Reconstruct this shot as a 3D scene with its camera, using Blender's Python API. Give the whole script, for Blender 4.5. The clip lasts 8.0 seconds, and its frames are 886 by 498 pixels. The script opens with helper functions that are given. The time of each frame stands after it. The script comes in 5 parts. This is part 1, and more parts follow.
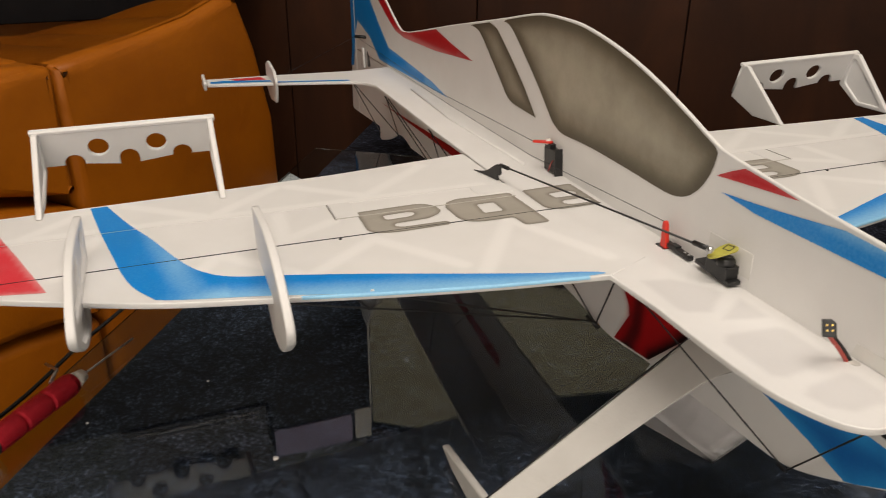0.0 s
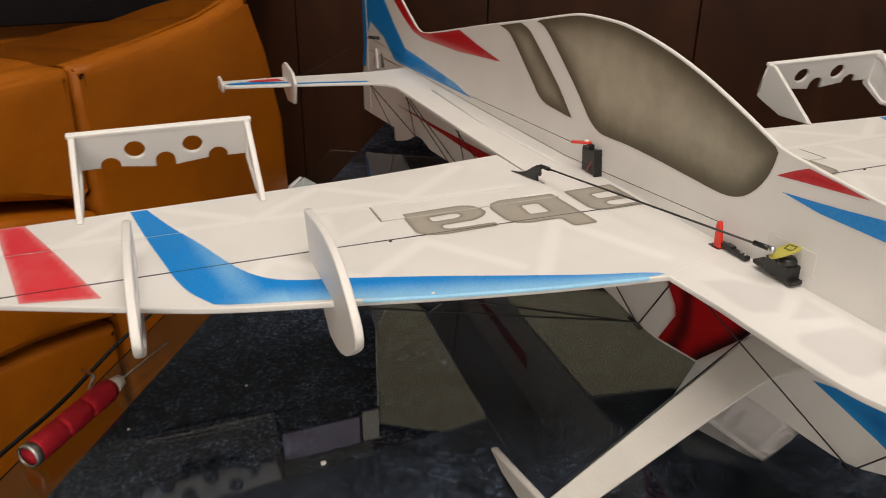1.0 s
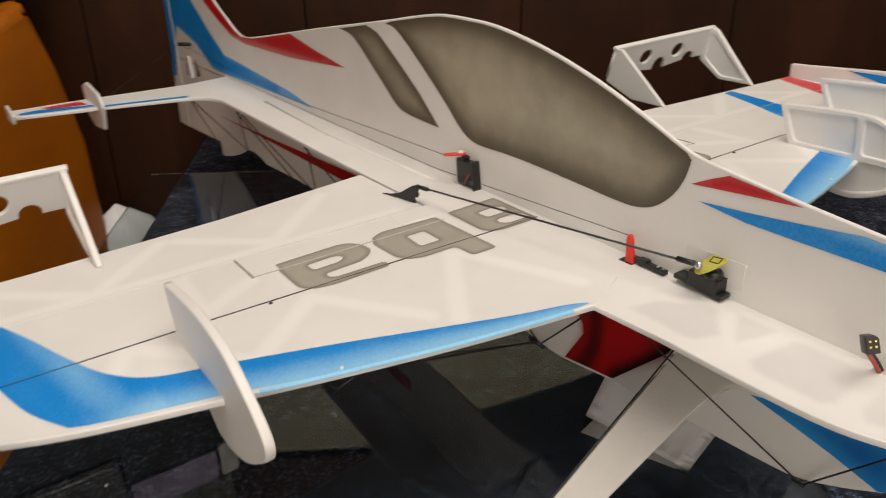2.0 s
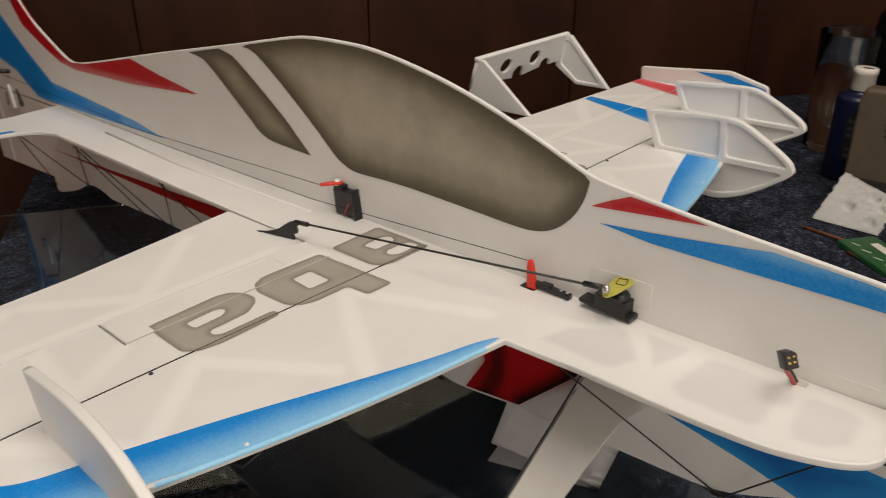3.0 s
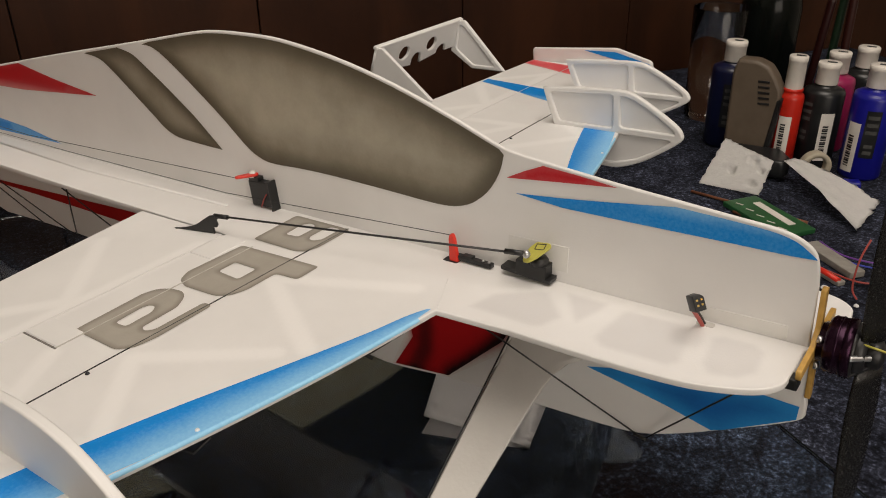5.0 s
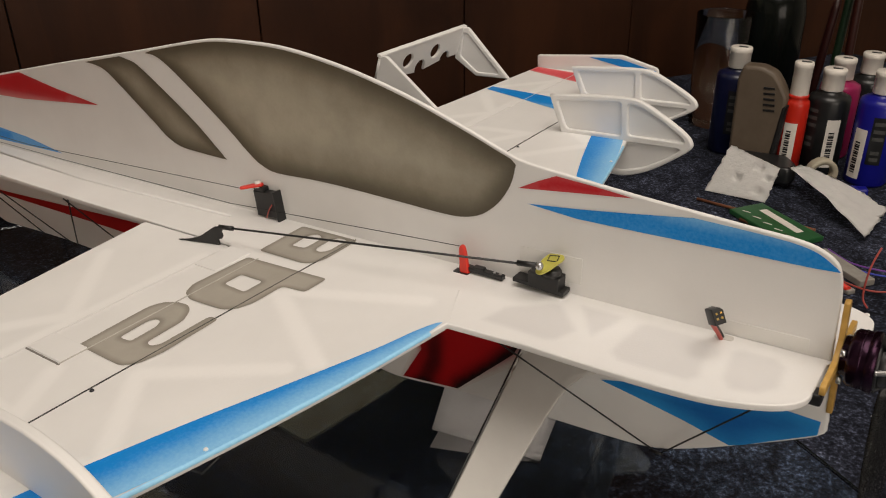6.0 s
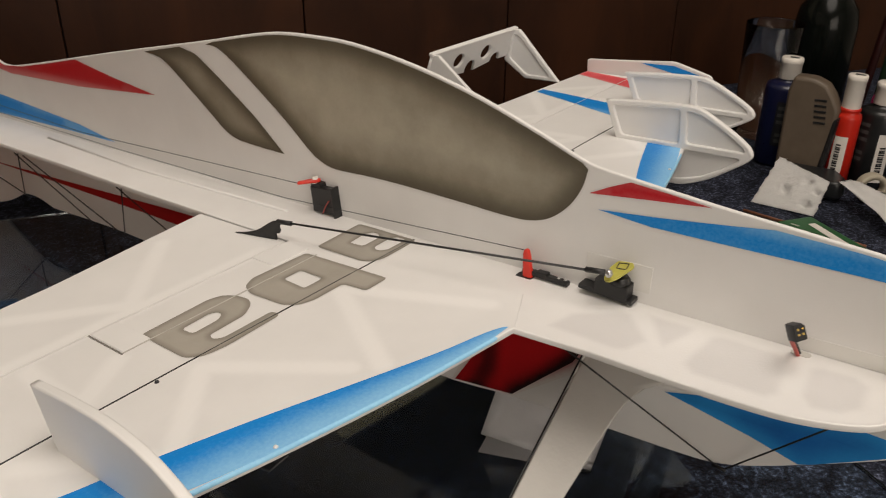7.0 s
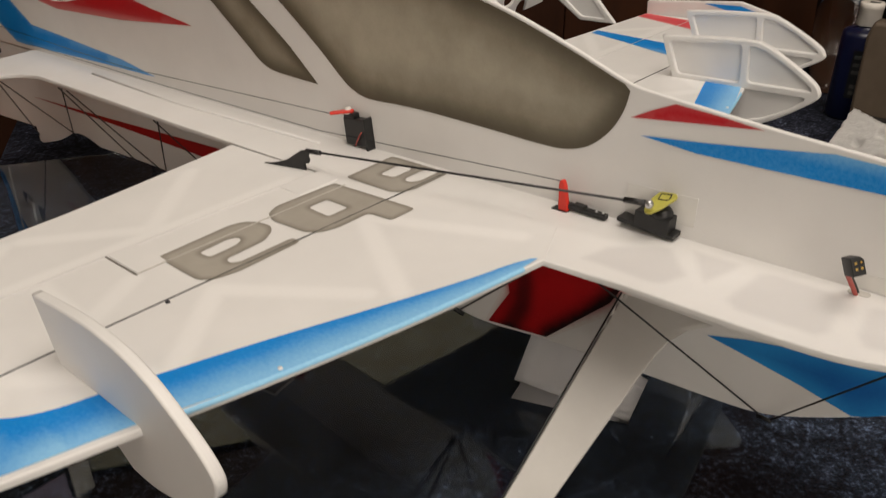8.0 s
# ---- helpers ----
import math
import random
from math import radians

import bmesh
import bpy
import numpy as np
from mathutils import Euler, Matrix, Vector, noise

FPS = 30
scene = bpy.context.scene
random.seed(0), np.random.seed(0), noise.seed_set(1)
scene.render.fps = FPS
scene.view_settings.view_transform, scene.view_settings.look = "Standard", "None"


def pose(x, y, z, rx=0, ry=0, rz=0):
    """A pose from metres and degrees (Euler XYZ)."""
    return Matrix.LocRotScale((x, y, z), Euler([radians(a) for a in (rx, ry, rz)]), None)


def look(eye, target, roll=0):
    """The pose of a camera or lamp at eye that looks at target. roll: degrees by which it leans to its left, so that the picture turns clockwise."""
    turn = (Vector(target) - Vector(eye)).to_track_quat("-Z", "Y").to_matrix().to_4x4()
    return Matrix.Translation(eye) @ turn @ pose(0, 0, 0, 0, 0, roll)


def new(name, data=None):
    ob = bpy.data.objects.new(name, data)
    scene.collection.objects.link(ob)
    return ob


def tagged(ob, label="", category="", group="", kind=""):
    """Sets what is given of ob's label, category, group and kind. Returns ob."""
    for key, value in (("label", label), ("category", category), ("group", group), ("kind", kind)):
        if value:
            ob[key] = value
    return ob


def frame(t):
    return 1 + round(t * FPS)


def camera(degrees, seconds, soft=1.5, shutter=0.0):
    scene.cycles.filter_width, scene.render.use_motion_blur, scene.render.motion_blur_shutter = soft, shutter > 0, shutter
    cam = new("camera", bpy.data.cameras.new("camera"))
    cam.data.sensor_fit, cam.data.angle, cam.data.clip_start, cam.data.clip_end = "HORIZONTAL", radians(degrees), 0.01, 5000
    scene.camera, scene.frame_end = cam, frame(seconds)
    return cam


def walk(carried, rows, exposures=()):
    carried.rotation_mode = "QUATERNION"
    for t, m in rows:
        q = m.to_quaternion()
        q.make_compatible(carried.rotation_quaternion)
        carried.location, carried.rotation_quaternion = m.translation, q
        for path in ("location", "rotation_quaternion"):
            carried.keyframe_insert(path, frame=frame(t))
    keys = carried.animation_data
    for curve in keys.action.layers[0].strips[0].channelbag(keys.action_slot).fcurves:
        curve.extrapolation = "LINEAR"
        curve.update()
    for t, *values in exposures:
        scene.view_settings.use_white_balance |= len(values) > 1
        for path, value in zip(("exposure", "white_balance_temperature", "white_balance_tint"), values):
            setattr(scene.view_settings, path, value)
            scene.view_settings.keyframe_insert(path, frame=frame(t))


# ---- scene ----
cam = camera(57.0, 8.0, soft=1.0, shutter=0.5)
from mathutils.geometry import delaunay_2d_cdt

# The aeroplane's own frame (x to the nose, y to its left wing, z up from the wing) stands nose-up on its wheels and tail over the glass, whose top is z = 0.
CRAFT = pose(0, 0, 0.136, 0.49, -3.1, 0)
PATH = [
    (0, (0.326, -0.252, 0.174), (-1.418, 0.341, -0.604), -1.0),
    (0.5, (0.327, -0.273, 0.172), (-1.425, 0.304, -0.601), -1.1),
    (1, (0.311, -0.285, 0.174), (-1.423, 0.339, -0.603), -1.0),
    (1.5, (0.27, -0.284, 0.175), (-1.379, 0.497, -0.644), -2.2),
    (1.7, (0.255, -0.286, 0.178), (-1.343, 0.59, -0.645), -2.4),
    (2.8, (0.203, -0.291, 0.188), (-1.124, 0.939, -0.662), -3.1),
    (3, (0.199, -0.287, 0.189), (-1.085, 0.992, -0.656), -2.8),
    (3.5, (0.197, -0.294, 0.189), (-0.995, 1.057, -0.679), -3.0),
    (4, (0.201, -0.301, 0.19), (-0.912, 1.113, -0.683), -3.3),
    (4.5, (0.201, -0.309, 0.19), (-0.892, 1.118, -0.686), -3.6),
    (6, (0.191, -0.305, 0.189), (-0.899, 1.134, -0.672), -3.9),
    (6.5, (0.18, -0.31, 0.19), (-0.928, 1.123, -0.658), -3.1),
    (7, (0.17, -0.314, 0.188), (-0.958, 1.099, -0.668), -2.4),
    (7.5, (0.162, -0.309, 0.181), (-0.998, 1.052, -0.713), -2.5),
    (8, (0.174, -0.296, 0.162), (-1.05, 0.991, -0.758), -3.2),
]
walk(cam, [(t, CRAFT @ look(eye, target, roll)) for t, eye, target, roll in PATH], [(0, 0.16), (1.7, 0.22), (2.8, 0.0), (8.0, 0.0)])

# The room stands askew to the aeroplane: its x runs along the panelled wall, its y points into that wall.
ROOM = pose(-0.78, 0.18, 0, 0, 0, 58.7)
# the things beside the nose
BENCH = pose(0.011, -0.0003, -0.0034, 0, 0, 0.46) @ Matrix.Scale(0.9836, 4)
FLOOR_Z = -0.46
CEIL_Z = 1.95

# ---- light ----
world = bpy.data.worlds.new("world")
scene.world = world
world.use_nodes = True
world.node_tree.nodes["Background"].inputs["Color"].default_value = (1.0, 0.86, 0.7, 1)
world.node_tree.nodes["Background"].inputs["Strength"].default_value = 0.02


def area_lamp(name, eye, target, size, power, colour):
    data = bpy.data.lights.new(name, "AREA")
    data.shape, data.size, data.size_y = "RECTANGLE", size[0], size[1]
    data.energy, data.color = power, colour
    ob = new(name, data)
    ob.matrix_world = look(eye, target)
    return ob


bulb = bpy.data.lights.new("ceiling_lamp_light", "POINT")
bulb.energy, bulb.color, bulb.shadow_soft_size = 53.5, (1.0, 0.905, 0.815), 0.60
new("ceiling_lamp_light", bulb).location = (0.29, -0.14, 1.53)
# Fill light off the nose, added unseen to lift the underwing cloth and side.
area_lamp("unseen_fill_light", (1.22, -0.80, 0.50), (0.0, -0.05, 0.03), (1.0, 0.8), 7.0, (1.0, 0.89, 0.78))

# ---- materials ----


def material(name, rough=0.5, metal=0.0):
    m = bpy.data.materials.new(name)
    m.use_nodes = True
    b = m.node_tree.nodes["Principled BSDF"]
    b.inputs["Roughness"].default_value, b.inputs["Metallic"].default_value = rough, metal
    return m, m.node_tree.nodes, m.node_tree.links, b


def ramp(nodes, stops):
    r = nodes.new("ShaderNodeValToRGB")
    while len(r.color_ramp.elements) < len(stops):
        r.color_ramp.elements.new(0.5)
    for e, (p, c) in zip(r.color_ramp.elements, stops):
        e.position, e.color = p, (*c, 1)
    return r


def noise_at(nodes, links, scale, detail=4.0, rough=0.55, coord="Object", stretch=None, distort=0.0):
    tc = nodes.new("ShaderNodeTexCoord")
    n = nodes.new("ShaderNodeTexNoise")
    n.inputs["Scale"].default_value, n.inputs["Detail"].default_value = scale, detail
    n.inputs["Roughness"].default_value, n.inputs["Distortion"].default_value = rough, distort
    if stretch:
        mp = nodes.new("ShaderNodeMapping")
        mp.inputs["Scale"].default_value = stretch
        links.new(tc.outputs[coord], mp.inputs["Vector"])
        links.new(mp.outputs["Vector"], n.inputs["Vector"])
    else:
        links.new(tc.outputs[coord], n.inputs["Vector"])
    return n


def bump(nodes, links, b, height, strength, distance):
    bp = nodes.new("ShaderNodeBump")
    bp.inputs["Strength"].default_value, bp.inputs["Distance"].default_value = strength, distance
    links.new(height, bp.inputs["Height"])
    links.new(bp.outputs["Normal"], b.inputs["Normal"])


def mottled(name, c0, c1, scale, rough=0.5, metal=0.0, relief=0.2, depth=0.0004, fine=None, spread=0.25):
    """A surface of two close colours in patches, with a finer relief."""
    m, ns, ls, b = material(name, rough, metal)
    n = noise_at(ns, ls, scale, 5)
    r = ramp(ns, [(0.5 - spread, c0), (0.5 + spread, c1)])
    ls.new(n.outputs["Fac"], r.inputs["Fac"])
    ls.new(r.outputs["Color"], b.inputs["Base Color"])
    f = noise_at(ns, ls, fine or scale * 9, 3)
    bump(ns, ls, b, f.outputs["Fac"], relief, depth)
    rr = ns.new("ShaderNodeMapRange")
    rr.inputs["To Min"].default_value, rr.inputs["To Max"].default_value = max(0.02, rough - 0.08), min(1, rough + 0.08)
    ls.new(n.outputs["Fac"], rr.inputs["Value"])
    ls.new(rr.outputs["Result"], b.inputs["Roughness"])
    return m


def white_foam():
    """Smooth sheet foam; where it is thinned to a pocket ('pocket' on the mesh) it lets more light through and looks greyer."""
    m, ns, ls, b = material("white_foam", 0.5)
    n = noise_at(ns, ls, 22, 5)
    r = ramp(ns, [(0.25, (0.755, 0.745, 0.73)), (0.75, (0.815, 0.805, 0.79))])
    ls.new(n.outputs["Fac"], r.inputs["Fac"])
    att = ns.new("ShaderNodeAttribute")
    att.attribute_name = "pocket"
    mix = ns.new("ShaderNodeMix")
    mix.data_type, mix.blend_type = "RGBA", "MULTIPLY"
    mix.inputs["B"].default_value = (0.87, 0.865, 0.87, 1)
    ls.new(att.outputs["Fac"], mix.inputs["Factor"])
    ls.new(r.outputs["Color"], mix.inputs["A"])
    att2 = ns.new("ShaderNodeAttribute")
    att2.attribute_name = "rib"
    mix2 = ns.new("ShaderNodeMix")
    mix2.data_type = "RGBA"
    mix2.inputs["B"].default_value = (0.85, 0.84, 0.825, 1)
    ls.new(att2.outputs["Fac"], mix2.inputs["Factor"])
    ls.new(mix.outputs["Result"], mix2.inputs["A"])
    ls.new(mix2.outputs["Result"], b.inputs["Base Color"])
    f = noise_at(ns, ls, 900, 3)
    bump(ns, ls, b, f.outputs["Fac"], 0.25, 0.0003)
    return m


FOAM = white_foam()
# Foam toned down for legs and spats: shade under the wing put into colour.
SHADED_LEG_FOAM = mottled("shaded_leg_foam", (0.52, 0.505, 0.475), (0.62, 0.605, 0.575), 25, 0.55, 0, 0.25, 0.0004, 500)
BLACK_PLASTIC = mottled("black_plastic", (0.008, 0.008, 0.008), (0.016, 0.016, 0.017), 200, 0.4, 0, 0.1, 0.0002)
CARBON = mottled("carbon_rod", (0.012, 0.012, 0.013), (0.03, 0.03, 0.032), 600, 0.35, 0, 0.1, 0.0001)
RED_PLASTIC = mottled("red_plastic", (0.62, 0.025, 0.012), (0.75, 0.04, 0.02), 150, 0.35, 0, 0.1, 0.0001)
STEEL = mottled("steel", (0.5, 0.5, 0.5), (0.65, 0.65, 0.65), 300, 0.3, 1.0, 0.1, 0.0001)
BRASS = mottled("gold_contact", (0.75, 0.5, 0.12), (0.85, 0.6, 0.2), 300, 0.3, 1.0, 0.1, 0.0001)
YELLOW_BOARD = mottled("yellow_green_fibre_board", (0.42, 0.4, 0.06), (0.55, 0.5, 0.1), 300, 0.45, 0, 0.2, 0.0001)
PLY = mottled("amber_plywood", (0.42, 0.24, 0.05), (0.6, 0.36, 0.09), 250, 0.5, 0, 0.3, 0.0002)
MOTOR_PURPLE = mottled("purple_anodised_metal", (0.016, 0.005, 0.014), (0.032, 0.009, 0.026), 300, 0.25, 0.8, 0.1, 0.0001)
RED_WIRE = mottled("red_wire", (0.33, 0.05, 0.04), (0.42, 0.075, 0.06), 400, 0.45, 0, 0.1, 0.0001)
BLUE_WIRE = mottled("blue_wire", (0.03, 0.05, 0.4), (0.05, 0.07, 0.5), 400, 0.45, 0, 0.1, 0.0001)
PURPLE_WIRE = mottled("purple_wire", (0.16, 0.05, 0.3), (0.22, 0.08, 0.4), 400, 0.45, 0, 0.1, 0.0001)
PAPER = mottled("white_paper", (0.80, 0.79, 0.80), (0.86, 0.85, 0.86), 60, 0.7, 0, 0.3, 0.0003)
TAPE = mottled("clear_tape", (0.74, 0.73, 0.7), (0.8, 0.79, 0.76), 60, 0.2, 0, 0.1, 0.0001)
CAP_WHITE = mottled("white_cap_plastic", (0.72, 0.68, 0.62), (0.8, 0.76, 0.7), 90, 0.4, 0, 0.1, 0.0002)
LABEL_GREY = mottled("grey_print", (0.035, 0.036, 0.037), (0.07, 0.07, 0.066), 250, 0.6)
LABEL_WHITE = mottled("white_label", (0.6, 0.57, 0.52), (0.7, 0.67, 0.62), 120, 0.6)
RED_METAL = mottled("red_anodised_handle", (0.62, 0.012, 0.03), (0.80, 0.035, 0.06), 160, 0.34, 0.6, 0.9, 0.0010, 1300)
DARK_STEEL = mottled("dark_steel", (0.03, 0.03, 0.035), (0.07, 0.07, 0.075), 300, 0.35, 0.8)


def spray(name, dense, thin, rim=None, rim_width=0.006, cloud=0.35, rough=0.45, grain=0.14):
    """Airbrushed paint on foam: dense colour, thinning out to another where the mesh's 'fade' says so, darker along the masked rim."""
    m, ns, ls, b = material(name, rough)
    b.inputs["Specular IOR Level"].default_value = 0.3
    fade = ns.new("ShaderNodeAttribute")
    fade.attribute_name = "fade"
    edge = ns.new("ShaderNodeAttribute")
    edge.attribute_name = "edge"
    n = noise_at(ns, ls, 45, 5, 0.6)
    speck = noise_at(ns, ls, 650, 3, 0.6)
    mix = ns.new("ShaderNodeMix")
    mix.data_type = "RGBA"
    mix.inputs["A"].default_value, mix.inputs["B"].default_value = (*dense, 1), (*thin, 1)
    sub = ns.new("ShaderNodeMath")
    sub.operation = "MULTIPLY_ADD"
    sub.inputs[1].default_value, sub.inputs[2].default_value = cloud, -0.5 * cloud
    ls.new(n.outputs["Fac"], sub.inputs[0])
    spk = ns.new("ShaderNodeMath")
    spk.operation = "MULTIPLY_ADD"
    spk.inputs[1].default_value, spk.inputs[2].default_value = grain, -0.5 * grain
    ls.new(speck.outputs["Fac"], spk.inputs[0])
    add = ns.new("ShaderNodeMath")
    ls.new(fade.outputs["Fac"], add.inputs[0])
    ls.new(sub.outputs[0], add.inputs[1])
    add2 = ns.new("ShaderNodeMath")
    add2.use_clamp = True
    ls.new(add.outputs[0], add2.inputs[0])
    ls.new(spk.outputs[0], add2.inputs[1])
    ls.new(add2.outputs[0], mix.inputs["Factor"])
    out = mix.outputs["Result"]
    if rim:
        mr = ns.new("ShaderNodeMapRange")
        mr.interpolation_type = "SMOOTHSTEP"
        mr.inputs["From Max"].default_value = rim_width
        mr.inputs["To Min"].default_value, mr.inputs["To Max"].default_value = 0.85, 0.0
        ls.new(edge.outputs["Fac"], mr.inputs["Value"])
        m2 = ns.new("ShaderNodeMix")
        m2.data_type = "RGBA"
        m2.inputs["B"].default_value = (*rim, 1)
        ls.new(out, m2.inputs["A"])
        ls.new(mr.outputs["Result"], m2.inputs["Factor"])
        out = m2.outputs["Result"]
    ls.new(out, b.inputs["Base Color"])
    f = noise_at(ns, ls, 900, 3)
    bump(ns, ls, b, f.outputs["Fac"], 0.2, 0.0003)
    return m


GREY_SPRAY = spray("grey_airbrushed_paint", (0.19, 0.165, 0.118), (0.42, 0.385, 0.305), (0.080, 0.067, 0.044), 0.013, 0.9)
LETTER_SPRAY = spray("grey_letter_paint", (0.30, 0.275, 0.235), (0.45, 0.42, 0.37), (0.24, 0.22, 0.185), 0.004, 0.9)
BLUE_SPRAY = spray("blue_airbrushed_paint", (0.002, 0.235, 0.70), (0.36, 0.69, 0.93), None, 0.004, 0.22, grain=0.4)
DEEP_BLUE = spray("deep_blue_paint", (0.004, 0.10, 0.40), (0.03, 0.34, 0.78), None, 0.004, 0.3)
RED_SPRAY = spray("red_airbrushed_paint", (0.50, 0.004, 0.012), (0.70, 0.34, 0.34), None, 0.004, 0.08)
CORAL_SPRAY = spray("coral_red_paint", (0.70, 0.042, 0.058), (0.78, 0.46, 0.46), None, 0.004, 0.3)
RED_HALO = spray("red_overspray", (0.45, 0.02, 0.025), (0.76, 0.72, 0.69), None, 0.004, 0.2)
DARK_RED = spray("dark_red_paint", (0.44, 0.006, 0.009), (0.018, 0.003, 0.004), None, 0.004, 0.35)


GROOVE = mottled("grey_groove", (0.50, 0.48, 0.45), (0.58, 0.56, 0.52), 200, 0.7)


def wood_dark():
    m, ns, ls, b = material("dark_wood", 0.55)
    b.inputs["Specular IOR Level"].default_value = 0.22
    n = noise_at(ns, ls, 2.4, 7, 0.62, stretch=(5, 5, 1.4), distort=0.8)
    r = ramp(ns, [(0.28, (0.0182, 0.0060, 0.0023)), (0.52, (0.0351, 0.0117, 0.0043)), (0.78, (0.0572, 0.0189, 0.0065))])
    ls.new(n.outputs["Fac"], r.inputs["Fac"])
    ls.new(r.outputs["Color"], b.inputs["Base Color"])
    bump(ns, ls, b, n.outputs["Fac"], 0.15, 0.001)
    return m


def leather():
    m, ns, ls, b = material("orange_leather", 0.5)
    b.inputs["Specular IOR Level"].default_value = 0.32
    n = noise_at(ns, ls, 5, 6, 0.6)
    r = ramp(ns, [(0.25, (0.26, 0.066, 0.0006)), (0.6, (0.38, 0.108, 0.0010)), (0.85, (0.50, 0.170, 0.004))])
    ls.new(n.outputs["Fac"], r.inputs["Fac"])
    ls.new(r.outputs["Color"], b.inputs["Base Color"])
    f = noise_at(ns, ls, 9, 6, 0.6)
    bump(ns, ls, b, f.outputs["Fac"], 0.35, 0.012)
    return m


def marbled_cloth():
    m, ns, ls, b = material("blue_marbled_cloth", 0.9)
    b.inputs["Specular IOR Level"].default_value = 0.15
    big = noise_at(ns, ls, 9, 6, 0.62, distort=0.6)
    small = noise_at(ns, ls, 360, 6, 0.8)
    vor = ns.new("ShaderNodeTexVoronoi")
    vor.feature = "DISTANCE_TO_EDGE"
    vor.inputs["Scale"].default_value = 17
    tc = ns.new("ShaderNodeTexCoord")
    wob = ns.new("ShaderNodeMix")
    wob.data_type = "VECTOR"
    wob.inputs["Factor"].default_value = 0.06
    wn = noise_at(ns, ls, 14, 3)
    ls.new(tc.outputs["Object"], wob.inputs["A"])
    ls.new(wn.outputs["Color"], wob.inputs["B"])
    ls.new(wob.outputs["Result"], vor.inputs["Vector"])
    r = ramp(ns, [(0.32, (0.0135, 0.0155, 0.0250)), (0.5, (0.0235, 0.0270, 0.0430)), (0.68, (0.036, 0.041, 0.064))])
    ls.new(big.outputs["Fac"], r.inputs["Fac"])
    r2 = ramp(ns, [(0.42, (0.22, 0.22, 0.24)), (0.54, (0.85, 0.85, 0.85)), (0.64, (4.2, 4.2, 4.0))])
    ls.new(small.outputs["Fac"], r2.inputs["Fac"])
    mul = ns.new("ShaderNodeMix")
    mul.data_type, mul.blend_type = "RGBA", "MULTIPLY"
    mul.inputs["Factor"].default_value = 1
    mid = noise_at(ns, ls, 55, 5, 0.7, distort=0.8)
    r3 = ramp(ns, [(0.36, (0.50, 0.50, 0.52)), (0.5, (1.05, 1.05, 1.05)), (0.66, (2.1, 2.1, 2.0))])
    ls.new(mid.outputs["Fac"], r3.inputs["Fac"])
    blot = ns.new("ShaderNodeMix")
    blot.data_type, blot.blend_type = "RGBA", "MULTIPLY"
    blot.inputs["Factor"].default_value = 1
    ls.new(r.outputs["Color"], blot.inputs["A"])
    ls.new(r3.outputs["Color"], blot.inputs["B"])
    ls.new(blot.outputs["Result"], mul.inputs["A"])
    ls.new(r2.outputs["Color"], mul.inputs["B"])
    vein = ramp(ns, [(0.0, (0.16, 0.16, 0.19)), (0.045, (1, 1, 1))])
    ls.new(vor.outputs["Distance"], vein.inputs["Fac"])
    mul2 = ns.new("ShaderNodeMix")
    mul2.data_type, mul2.blend_type = "RGBA", "MULTIPLY"
    mul2.inputs["Factor"].default_value = 0.8
    ls.new(mul.outputs["Result"], mul2.inputs["A"])
    ls.new(vein.outputs["Color"], mul2.inputs["B"])
    ls.new(mul2.outputs["Result"], b.inputs["Base Color"])
    bump(ns, ls, b, small.outputs["Fac"], 0.3, 0.001)
    return m


def clear_glass(name="clear_glass", colour=(0.96, 0.98, 0.97), rough=0.0, ior=1.45):
    m, ns, ls, b = material(name, rough)
    b.inputs["Base Color"].default_value = (*colour, 1)
    b.inputs["Transmission Weight"].default_value = 1.0
    b.inputs["IOR"].default_value = ior
    return m


WOOD = wood_dark()
LEATHER = leather()
CLOTH = marbled_cloth()
SMOKED = clear_glass("tinted_glass", (0.69, 0.785, 0.80))
EDGE_GREEN = mottled("dark_glass_edge", (0.004, 0.006, 0.006), (0.010, 0.014, 0.013), 60, 0.2)
PLASTER = mottled("cream_plaster", (0.68, 0.645, 0.57), (0.76, 0.72, 0.65), 6, 0.9)
CEILING = mottled("white_ceiling_paint", (0.74, 0.71, 0.65), (0.80, 0.77, 0.71), 4, 0.9)
TAN = mottled("tan_wall_panel", (0.40, 0.37, 0.26), (0.50, 0.47, 0.34), 6, 0.8)
SCREEN = mottled("black_screen", (0.004, 0.004, 0.005), (0.007, 0.007, 0.008), 20, 0.25, 0, 0.05, 0.0002)
SCREEN.node_tree.nodes["Principled BSDF"].inputs["Specular IOR Level"].default_value = 0.12
GREY_FRONT = mottled("dark_grey_front", (0.05, 0.046, 0.05), (0.08, 0.074, 0.08), 12, 0.6)
ALLOY_DIM = mottled("dim_metal_trim", (0.22, 0.21, 0.20), (0.4, 0.38, 0.36), 60, 0.4, 0.6)
LILAC = mottled("lilac_card", (0.34, 0.29, 0.46), (0.50, 0.45, 0.62), 25, 0.7)
BACKING = mottled("near_black_board", (0.006, 0.003, 0.002), (0.010, 0.005, 0.003), 20, 0.9)
CARPET = mottled("dark_carpet", (0.035, 0.025, 0.02), (0.07, 0.05, 0.04), 40, 0.95, 0, 0.6, 0.004, 300)

# ---- mesh helpers ----


